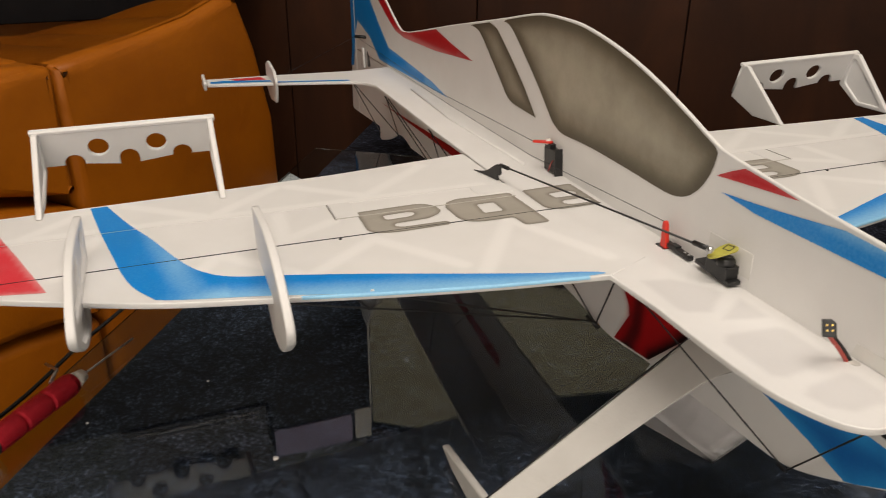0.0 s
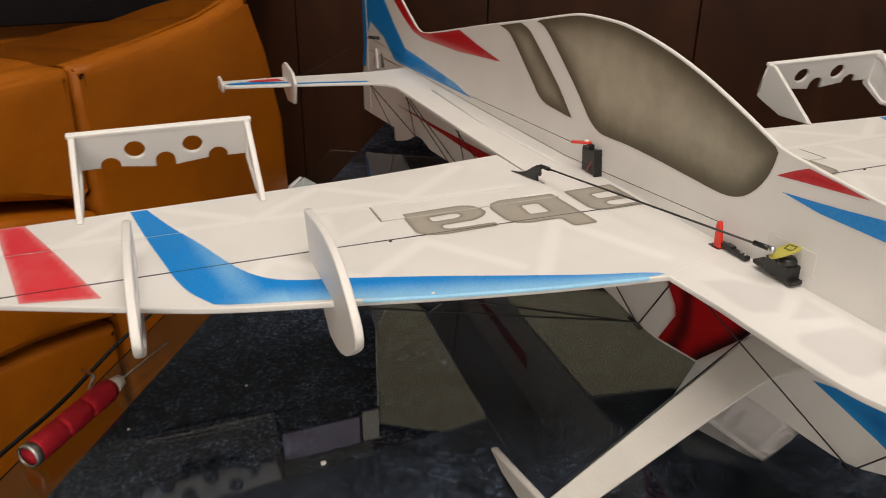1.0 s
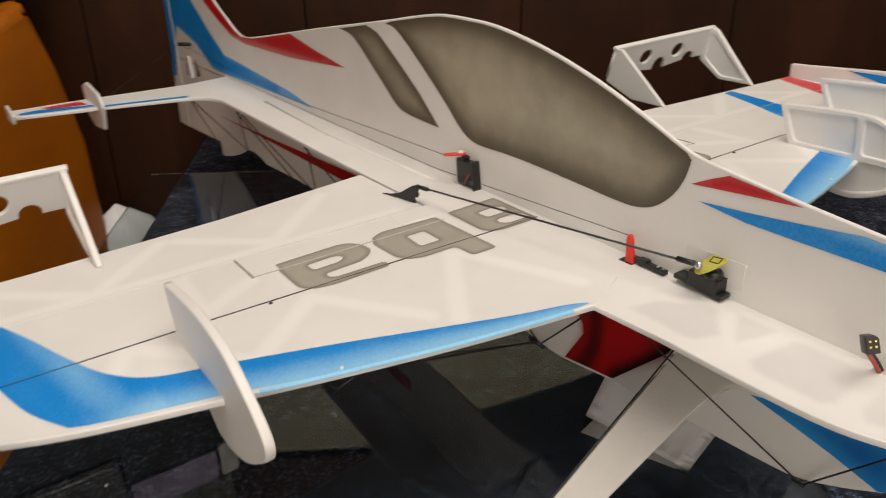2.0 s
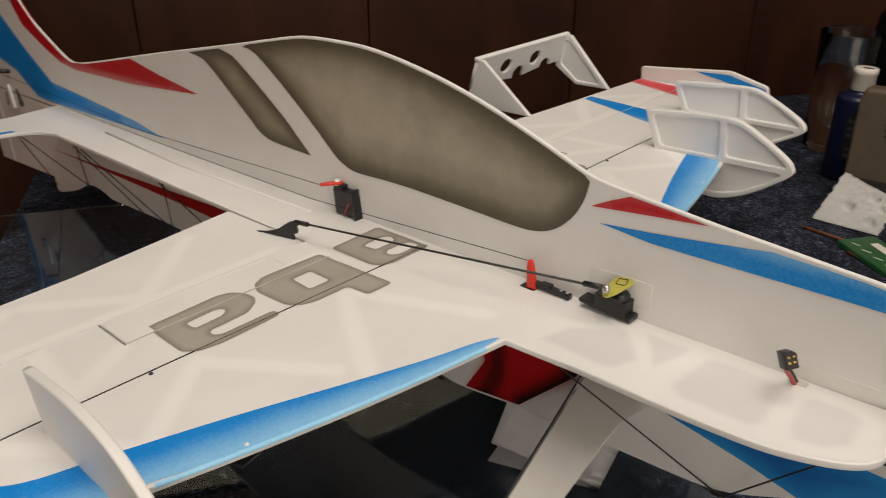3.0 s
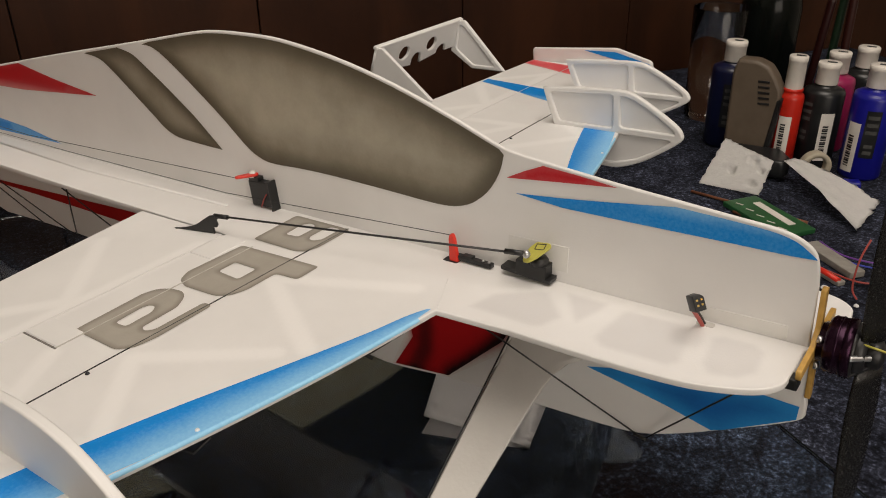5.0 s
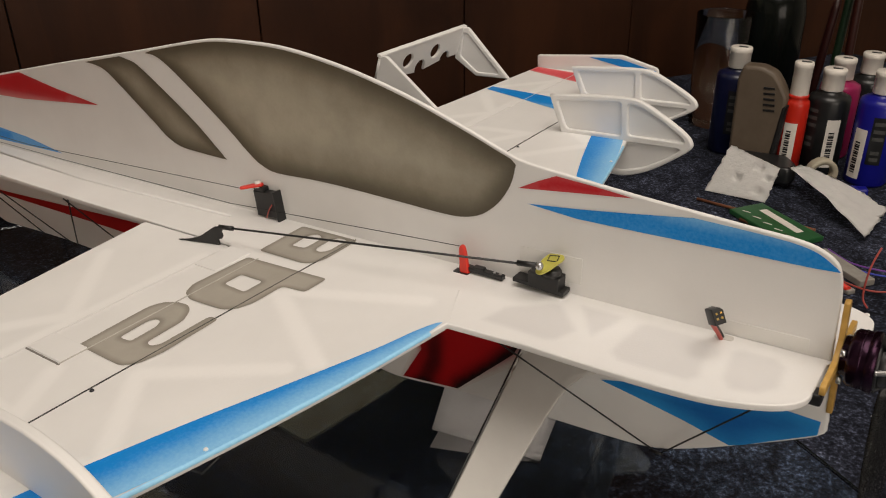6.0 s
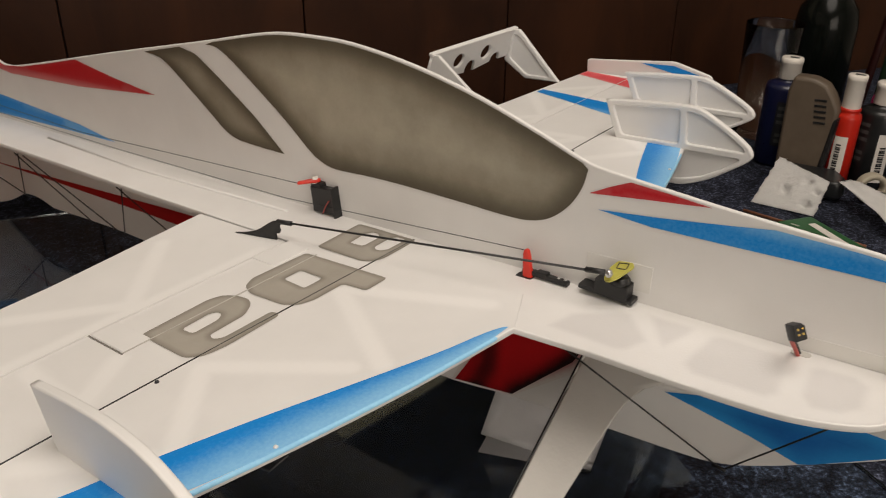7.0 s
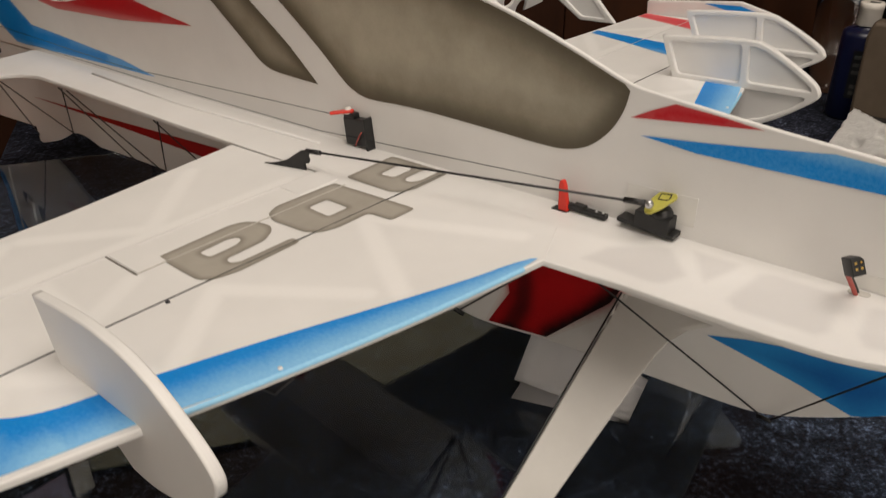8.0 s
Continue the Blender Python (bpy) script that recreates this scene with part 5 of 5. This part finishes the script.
def padded(outline, depth, edge, y, wave=0.004):
    """An upholstered block: a rounded outline seen from the front, run backwards, its skin a little uneven."""
    me = plate([rounded([(x, z - FLOOR_Z) for x, z in outline], 0.006, 3)], depth, edge, Matrix.Translation((0, y - depth / 2, 0)) @ SIDE)
    bm = bmesh.new()
    bm.from_mesh(me)
    bmesh.ops.remove_doubles(bm, verts=bm.verts[:], dist=0.0004)
    bmesh.ops.triangulate(bm, faces=bm.faces[:])
    for k in range(3):
        bmesh.ops.subdivide_edges(bm, edges=[e for e in bm.edges if e.calc_length() > 0.045], cuts=1)
        bmesh.ops.triangulate(bm, faces=[f for f in bm.faces if len(f.verts) > 3])
    bm.normal_update()
    for v in bm.verts:
        v.co += v.normal * wave * noise.noise(v.co * 7)
    for f in bm.faces:
        f.smooth = True
    return bm


part("arm", padded([(-0.343, -0.43), (-0.343, 0.02), (-0.315, 0.12), (-0.283, 0.200), (-0.20, 0.179), (-0.12, 0.169), (0.0, 0.159), (-0.003, 0.0), (-0.008, -0.43)], 0.035, 0.015, 0.0, 0.003), LEATHER, chair)
part("arm_core", padded([(-0.348, -0.43), (-0.346, 0.02), (-0.318, 0.12), (-0.290, 0.162), (-0.20, 0.145), (-0.02, 0.140), (-0.02, -0.43)], 0.46, 0.012, -0.030), LEATHER, chair)
ridge = [(0.0, 0.158, 0.150), (-0.06, 0.163, 0.150), (-0.12, 0.168, 0.151), (-0.20, 0.178, 0.155), (-0.283, 0.199, 0.170)]
for k, (p, q) in enumerate(zip(ridge, ridge[1:])):
    part("arm_top", leaf((p[0], -0.012, p[1] - FLOOR_Z), (q[0], -0.012, q[1] - FLOOR_Z), (q[0] - 0.004, -0.20, q[2] - FLOOR_Z), (p[0], -0.20, p[2] - FLOOR_Z), 0.012, 0.004), LEATHER, chair)
part("front_panel", padded([(0.0, 0.158), (0.47, 0.170), (0.47, 0.066), (0.10, 0.046), (0.0, 0.016)], 0.10, 0.012, 0.0, 0.003), LEATHER, chair)
part("front_roll", tube(spl([(0.004, -0.024, 0.144 - FLOOR_Z), (0.03, -0.018, 0.150 - FLOOR_Z), (0.12, -0.016, 0.154 - FLOOR_Z), (0.47, -0.016, 0.160 - FLOOR_Z)], 5), 0.0130, 14, True, lambda t: min(1, 0.6 + 3 * t)), LEATHER, chair, "rolled top edge")
part("seat_top", padded([(0.0, 0.11), (0.0, 0.160), (0.47, 0.168), (0.47, 0.11)], 0.60, 0.012, -0.045), LEATHER, chair)
part("base_panel", padded([(0.004, 0.004), (0.10, 0.034), (0.47, 0.054), (0.47, -0.07), (0.10, -0.105), (0.004, -0.125)], 0.5, 0.012, 0.012), LEATHER, chair)
part("plinth", padded([(0.004, -0.137), (0.10, -0.117), (0.47, -0.083), (0.47, -0.43), (0.004, -0.43)], 0.5, 0.012, 0.004), LEATHER, chair)


def lumpy_bag():
    """A paper bag standing on the floor, three soft bulges at its top."""
    bm = bmesh.new()
    n, k = 24, 16
    rows = []
    for i in range(k + 1):
        t = i / k
        row = []
        for j in range(n):
            ang = 2 * math.pi * j / n
            top = 0.340 + 0.014 * math.cos(3 * ang)
            w = 1 - 0.06 * math.sin(math.pi * t) if t < 0.8 else max(0.02, math.sqrt(max(0.0, 1 - ((t - 0.8) / 0.2) ** 2)))
            row.append(bm.verts.new((0.062 * w * math.cos(ang), 0.034 * w * math.sin(ang), top * t + 0.004 * noise.noise((ang * 2, t * 9, 1)) * (t > 0))))
        rows.append(row)
    for q, s in zip(rows, rows[1:]):
        for j in range(n):
            bm.faces.new((q[j], q[(j + 1) % n], s[(j + 1) % n], s[j])).smooth = True
    bm.faces.new(rows[0][::-1])
    bm.faces.new(rows[-1])
    return bm


tagged(part("paper_bag", lumpy_bag(), PAPER, m=ROOM @ pose(-0.262, -0.085, FLOOR_Z)), "crumpled white paper bag standing between table and wall", "bag")


# bottles of paint
def bottle(name, x, y, body_mat, label, radius=0.0245, height=0.0965, cap_h=0.0235, cap_r=1.0, turn=0, lab=None, spout=False, group="bottles of paint"):
    top = empty(name, BENCH @ pose(x, y, 0, 0, 0, turn), label, "bottle", group)
    prof = [(0, 0.001), (radius - 0.002, 0.0), (radius, 0.003), (radius, height - 0.0075), (radius * 0.95, height - 0.0032), (radius * 0.72, height - 0.0006), (0.0105, height + 0.001), (0.0105, height + 0.004), (0, height + 0.004)]
    part("body", lathe(prof, 36), body_mat, top)
    c0 = height + 0.003
    cap = [(0.0, 0), (0.0112, 0), (0.0116, 0.001), (0.0113, cap_h - 0.0065), (0.0119, cap_h - 0.0060), (0.0119, cap_h - 0.001), (0.0110, cap_h), (0.0, cap_h - 0.0008)]
    part("cap", lathe([(r * cap_r, c0 + h) for r, h in cap], 30), CAP_WHITE, top, "white flip cap")
    part("cap_slot", box((0.010, 0.002, 0.0012), Matrix.Translation((0.002, 0, c0 + cap_h)), 0.0003), LABEL_GREY, top)
    if spout:
        part("nozzle", lathe([(0, height - 0.002), (0.008, height - 0.002), (0.006, height + 0.030), (0, height + 0.030)], 20), CAP_WHITE, top)
    if lab:
        for (a0, a1, z0, z1, mt) in lab:
            bm = bmesh.new()
            prev = None
            for i in range(9):
                a = radians(a0 + (a1 - a0) * i / 8)
                r = radius + 0.0003 + (0.0003 if mt is not BLACKB and mt is not LABEL_WHITE or z1 - z0 < 0.01 else 0)
                cur = [bm.verts.new((r * math.cos(a), r * math.sin(a), z)) for z in (z0, z1)]
                if prev:
                    bm.faces.new((prev[0], cur[0], cur[1], prev[1])).smooth = True
                prev = cur
            part("label", bm, mt, top)
    return top


def paint_plastic(name, c):
    return mottled(name, tuple(v * 0.8 for v in c), c, 40, 0.3, 0, 0.1, 0.0002)


NAVY = paint_plastic("navy_bottle", (0.005, 0.008, 0.040))
BLUEB = paint_plastic("blue_bottle", (0.008, 0.009, 0.26))
REDB = paint_plastic("red_bottle", (0.55, 0.02, 0.008))
BLACKB = paint_plastic("black_bottle", (0.012, 0.013, 0.014))
PINKB = paint_plastic("magenta_bottle", (0.35, 0.015, 0.10))
bars = lambda a: [(a - 8, a + 30, 0.026, 0.077, BLACKB)] + [(a - 3, a + 26, 0.052 + 0.008 * k, 0.056 + 0.008 * k, LABEL_GREY) for k in range(3)] + [(a, a + 22, 0.030 + 0.007 * k, 0.034 + 0.007 * k, LABEL_GREY) for k in range(2)]
code = lambda a: [(a, a + 38, 0.008, 0.062, LABEL_WHITE)] + [(a + 9, a + 25, 0.014 + 0.0025 * k, 0.0152 + 0.0025 * k + 0.0005 * (k % 3), BLACKB) for k in range(14)]
SHORT = dict(radius=0.0215, height=0.0868)
bottle("paint_bottle", -0.086, 0.640, NAVY, "navy blue plastic paint bottle with white cap", radius=0.0228, lab=bars(-85))
bottle("paint_bottle", 0.0165, 0.636, BLACKB, "black plastic paint bottle with white cap and barcode", lab=code(-75) + bars(-130), **SHORT)
bottle("paint_bottle", 0.0690, 0.622, BLUEB, "bright blue plastic paint bottle with white cap", radius=0.0215, height=0.0945, lab=code(-140) + bars(-85))
bottle("paint_bottle", 0.016, 0.690, PINKB, "magenta paint bottle with white cap", lab=bars(-80), **SHORT)
bottle("paint_bottle", 0.038, 0.732, BLACKB, "dark paint bottle with white cap", lab=bars(-80), **SHORT)
bottle("glue_bottle", -0.0105, 0.609, REDB, "slim red bottle with a white nozzle and barcode", radius=0.0130, height=0.0835, cap_h=0.036, cap_r=0.82, lab=[(-120, -60, 0.010, 0.058, LABEL_WHITE)] + [(-106, -84, 0.014 + 0.0026 * k, 0.0152 + 0.0026 * k + 0.0005 * (k % 3), BLACKB) for k in range(14)])

# drinking glass and dark wine bottle behind
tumbler = empty("drinking_glass", BENCH @ pose(-0.135, 0.728, 0), "tall clear drinking glass", "glass")
TUMBLER = clear_glass("tumbler_glass", ior=1.38)
part("glass_base", lathe([(0, 0.002), (0.028, 0.0), (0.030, 0.003), (0.0302, 0.011), (0, 0.011)], 40), TUMBLER, tumbler)
part("glass_wall", lathe([(0.0302, 0.0115), (0.0345, 0.140), (0.0338, 0.1410), (0.0331, 0.140), (0.0288, 0.0115), (0.0302, 0.0115)], 40), TUMBLER, tumbler)
wine = empty("wine_bottle", BENCH @ pose(-0.092, 0.790, 0), "dark green glass wine bottle", "bottle")
WINE = mottled("dark_green_glass", (0.002, 0.003, 0.0025), (0.004, 0.005, 0.004), 30, 0.16, 0, 0.05, 0.0002)
WINE.node_tree.nodes["Principled BSDF"].inputs["Specular IOR Level"].default_value = 0.2
part("body", lathe([(0, 0.004), (0.034, 0.0), (0.037, 0.004), (0.037, 0.135), (0.034, 0.155), (0.022, 0.172), (0.0155, 0.182), (0.0145, 0.215), (0.0155, 0.217), (0.0155, 0.222), (0, 0.222)], 40), WINE, wine)
part("capsule", lathe([(0.0162, 0.178), (0.0158, 0.190), (0.0162, 0.226), (0, 0.227)], 28), mottled("tan_foil", (0.22, 0.16, 0.09), (0.3, 0.22, 0.13), 90, 0.4), wine, "tan foil capsule")
TAUPE = mottled("taupe_plastic", (0.095, 0.072, 0.05), (0.125, 0.095, 0.068), 60, 0.5, 0, 0.15, 0.0003)


def heat_tool():
    """A taupe hand tool standing on a dark foot."""
    top = empty("hand_tool", BENCH @ pose(-0.041, 0.602, 0.0, 0, -3, 0) @ Matrix.Diagonal((0.88, 0.935, 1.10, 1)), "taupe plastic hand tool with black vent slots on a dark foot", "tool")
    LOWER = Matrix.Translation((0, 0, -0.0108)) @ Matrix.Scale(1.02, 4)
    out = [(-0.034, 0.011), (-0.030, 0.100)] + [(-0.024, 0.1140), (-0.002, 0.1135), (0.013, 0.1085), (0.022, 0.0985), (0.0305, 0.0850)] + [(0.0295, 0.075), (0.019, 0.015), (0.012, 0.011)]
    part("body", plate([rounded(out, 0.003, 2)], 0.022, 0.004, LOWER @ SIDE), TAUPE, top)
    part("side_panel", plate([rounded([(0.013, 0.012), (0.021, 0.050), (0.026, 0.076), (0.0325, 0.079), (0.026, 0.040), (0.021, 0.012)], 0.002)], 0.021, 0.002, LOWER @ Matrix.Translation((0, -0.0015, 0)) @ SIDE), BLACK_PLASTIC, top)
    for k in range(5):
        part("vent_slot", box((0.0135, 0.0014, 0.0021), LOWER @ Matrix.Translation((0.0110 - 0.0005 * k, -0.0112, 0.0720 + 0.0054 * k)), 0.0004), BLACK_PLASTIC, top)
    part("hanger", box((0.019, 0.003, 0.006), LOWER @ Matrix.Translation((-0.003, -0.0118, 0.022)), 0.001), TAUPE, top)
    part("hanger_slot", box((0.016, 0.0016, 0.003), LOWER @ Matrix.Translation((-0.003, -0.0132, 0.0225)), 0.0006), BLACK_PLASTIC, top)
    part("foot", plate([rounded([(-0.030, -0.002), (0.040, -0.002), (0.060, -0.030), (0.056, -0.050), (0.006, -0.046), (-0.030, -0.02)], 0.008)], 0.018, 0.004, Matrix.Translation((0, -0.010, 0.0112))), BLACKB, top, "black foot")


heat_tool()

# red and green things standing behind
for i, (x, y, mt, h, lb) in enumerate(((-0.047, 0.86, mottled("dark_red_pen", (0.016, 0.002, 0.0015), (0.024, 0.003, 0.002), 50, 0.4), 0.155, "red pen standing upright"), (-0.029, 0.88, mottled("green_pen", (0.006, 0.018, 0.008), (0.010, 0.028, 0.012), 50, 0.4), 0.170, "green pen standing upright"), (-0.008, 0.865, mottled("orange_pen", (0.024, 0.004, 0.002), (0.032, 0.006, 0.003), 50, 0.4), 0.185, "orange pen standing upright"))):
    tagged(part("pen", lathe([(0, 0), (0.005, 0.0), (0.0055, 0.002), (0.0055, h - 0.02), (0.004, h), (0, h)], 16), mt, m=BENCH @ pose(x, y, 0, 0, 5 - 3 * i, 0)), lb, "pen", "pens behind the bottles")


# foam offcut with dents, torn paper, green card, tape roll
def foam_offcut():
    bm = bmesh.new()
    nx, ny = 26, 22
    rows = []
    dents = [(0.66, 0.80, 0.11), (0.40, 0.42, 0.10), (0.80, 0.25, 0.10), (0.88, 0.62, 0.08)]
    for i in range(nx + 1):
        r = []
        for j in range(ny + 1):
            u, v = i / nx, j / ny
            x = (u - 0.5) * (0.0627 - 0.008 * v) + 0.0076 * v + 0.0022 * noise.noise((u * 11, v * 11, 1))
            z = v * 0.0560 * (1 - 0.29 * u) + 0.0022 * noise.noise((u * 14, v * 14, 4)) * (1 if 0 < j else 0)
            y = 0.0011 * noise.noise((u * 25, v * 25, 8))
            for du, dv, dr in dents:
                d = math.hypot(u - du, v - dv) / dr
                if d < 1:
                    y += 0.0060 * (1 - d ** 4)
            r.append(bm.verts.new((x, y, z)))
        rows.append(r)
    for a, b in zip(rows, rows[1:]):
        for j in range(ny):
            bm.faces.new((a[j], b[j], b[j + 1], a[j + 1])).smooth = True
    bmesh.ops.solidify(bm, geom=bm.faces[:], thickness=-0.008)
    bmesh.ops.recalc_face_normals(bm, faces=bm.faces)
    return bm


tagged(part("foam_offcut", foam_offcut(), mottled("white_foam_crumbly", (0.90, 0.89, 0.865), (0.95, 0.94, 0.915), 120, 0.8, 0, 0.6, 0.001, 500), m=BENCH @ pose(-0.033, 0.4995, 0.0015, -42, 0, 2)), "white foam offcut with round dents leaning on the tool", "foam offcut")
GREEN = mottled("green_card", (0.012, 0.075, 0.022), (0.025, 0.12, 0.04), 90, 0.4)
card = empty("green_card", BENCH @ pose(0.021, 0.4495, 0.0030, 0, 0, -34), "green packet with a pale label lying on the tablecloth", "packet")
part("body", box((0.084, 0.040, 0.005), None, 0.001), GREEN, card)
part("label", box((0.054, 0.008, 0.0006), Matrix.Translation((0.000, 0.007, 0.0027)) @ pose(0, 0, 0, 0, 0, -3), 0.0001), CAP_WHITE, card)
for k in range(5):
    part("mark", box((0.008, 0.0012, 0.0004), Matrix.Translation((-0.030 + 0.015 * k, -0.009, 0.0027)) @ pose(0, 0, 0, 0, 0, 25), 0.0001), CAP_WHITE, card)
for dy, z in ((0.022, 0.0018), (-0.004, 0.0018)):
    tagged(part("copper_rod", tube([(-0.055 + dy * 2, 0.468 - dy, z), (0.060 + dy, 0.452 - dy * 2, z)], 0.0016, 8), mottled("copper_brown", (0.16, 0.06, 0.03), (0.25, 0.10, 0.05), 200, 0.4), m=BENCH), "thin brown rod on the tablecloth", "rod")
roll = tagged(part("tape_roll", lathe([(0.0125, 0), (0.0185, 0), (0.0188, 0.001), (0.0188, 0.011), (0.0185, 0.012), (0.0125, 0.012), (0.0125, 0)], 36), mottled("cream_tape", (0.36, 0.32, 0.24), (0.44, 0.40, 0.31), 90, 0.6), m=BENCH @ pose(0.029, 0.583, 0.0160, 90, 0, 35) @ Matrix.Scale(0.85, 4)), "roll of cream masking tape standing on edge", "tape roll")


def torn_sheet():
    """A ragged triangle of foam sheet, its narrow end raised."""
    bm = bmesh.new()
    tip_f, tip_b, end_f, end_b = Vector((-0.050, 0.050, 0.024)), Vector((-0.040, 0.060, 0.026)), Vector((0.045, -0.046, 0.006)), Vector((0.052, 0.026, 0.010))
    rows = []
    for i in range(25):
        u = i / 24
        r = []
        for j in range(15):
            v = j / 14
            p = tip_f.lerp(end_f, u).lerp(tip_b.lerp(end_b, u), v)
            rag = 0.0050 * (noise.noise((u * 16, v * 9, 2)) * (v > 0.9 or u > 0.95))
            r.append(bm.verts.new(p + Vector((rag, rag + 0.002 * noise.noise((u * 5, v * 3, 6)), 0.004 * math.sin(math.pi * u) + 0.0012 * noise.noise((u * 7, v * 7, 3))))))
        rows.append(r)
    for a, b in zip(rows, rows[1:]):
        for j in range(14):
            bm.faces.new((a[j], b[j], b[j + 1], a[j + 1])).smooth = True
    bmesh.ops.solidify(bm, geom=bm.faces[:], thickness=0.0028)
    bmesh.ops.recalc_face_normals(bm, faces=bm.faces)
    return bm


tagged(part("torn_foam_sheet", torn_sheet(), mottled("torn_white_foam", (0.87, 0.86, 0.845), (0.94, 0.93, 0.91), 90, 0.8, 0, 0.5, 0.001, 400), m=BENCH @ pose(0.054, 0.503, 0.0)), "torn white foam sheet with ragged edges", "foam sheet")
tagged(part("blue_scrap", box((0.016, 0.012, 0.010), None, 0.002), BLUEB, m=BENCH @ pose(0.072, 0.572, 0.0055, 0, 0, 25)), "small blue plastic piece on the tablecloth", "scrap")
for i, (mt, lb, pts) in enumerate((
        (RED_WIRE, "red wire standing up from the tablecloth", [(0.124, 0.334, 0.0015), (0.119, 0.336, 0.008), (0.118, 0.338, 0.022), (0.119, 0.342, 0.036), (0.122, 0.350, 0.048)]),
        (RED_WIRE, "red wire on the tablecloth", [(0.085, 0.372, 0.003), (0.12, 0.36, 0.004), (0.15, 0.372, 0.006), (0.19, 0.38, 0.003)]),
        (PURPLE_WIRE, "purple wire on the tablecloth", [(0.075, 0.425, 0.002), (0.10, 0.405, 0.003), (0.135, 0.40, 0.006), (0.19, 0.415, 0.004)]),
        (BLUE_WIRE, "blue wire on the tablecloth", [(0.088, 0.400, 0.003), (0.12, 0.392, 0.004), (0.16, 0.405, 0.004), (0.21, 0.40, 0.003)]))):
    tagged(part("wire", tube(spl([Vector(p) for p in pts], 6), 0.0008, 7), mt, m=BENCH), lb, "wire", "loose wires on the table")
ALLOY = mottled("dull_alloy", (0.30, 0.28, 0.25), (0.42, 0.40, 0.36), 150, 0.5, 0.3)
tagged(part("steel_strip", box((0.060, 0.015, 0.006), None, 0.001), ALLOY, m=BENCH @ pose(0.093, 0.392, 0.0035, 0, 0, -38)), "dull metal bar on the tablecloth", "metal bar")
tagged(part("steel_strip", box((0.050, 0.008, 0.004), None, 0.001), ALLOY, m=BENCH @ pose(0.088, 0.366, 0.0025, 0, 0, -34)), "narrow dull metal bar on the tablecloth", "metal bar")
tagged(part("red_pen", tube([(0.080, 0.370, 0.0045), (0.106, 0.352, 0.0045)], 0.0026, 12), RED_PLASTIC, m=BENCH), "red plastic rod lying by the metal bars", "rod")
pliers = empty("pliers", BENCH @ pose(0.160, 0.375, 0.008, 0, 0, -50), "steel pliers lying on the tablecloth", "pliers")
part("jaw", box((0.030, 0.012, 0.008), Matrix.Translation((0.0, 0.002, 0)), 0.002), DARK_STEEL, pliers)
part("handle", tube(spl([(0.012, 0.004, 0), (0.04, 0.014, 0), (0.09, 0.018, 0)], 5), 0.005, 8), RED_PLASTIC, pliers)
part("handle", tube(spl([(0.012, -0.002, 0), (0.04, -0.012, 0), (0.09, -0.014, 0)], 5), 0.005, 8), BLACK_PLASTIC, pliers)
for i, (x, y, r) in enumerate(((-0.079, -0.2185, 0.0016), (0.105, 0.335, 0.003), (0.132, 0.32, 0.002), (-0.174, -0.250, 0.0008), (0.16, 0.19, 0.001), (-0.151, -0.326, 0.0008))):
    bm = bmesh.new()
    bmesh.ops.create_icosphere(bm, subdivisions=2, radius=r)
    for v in bm.verts:
        v.co *= 1 + 0.35 * noise.noise(v.co * 900 + Vector((i, 0, 0)))
        v.co.z = v.co.z * 0.6 + r * 0.45
    tagged(part("foam_crumb", bm, FOAM, m=pose(x, y, 0 if x < 0 else -0.0034)), "tiny white foam crumb on the glass", "crumb", "foam crumbs")
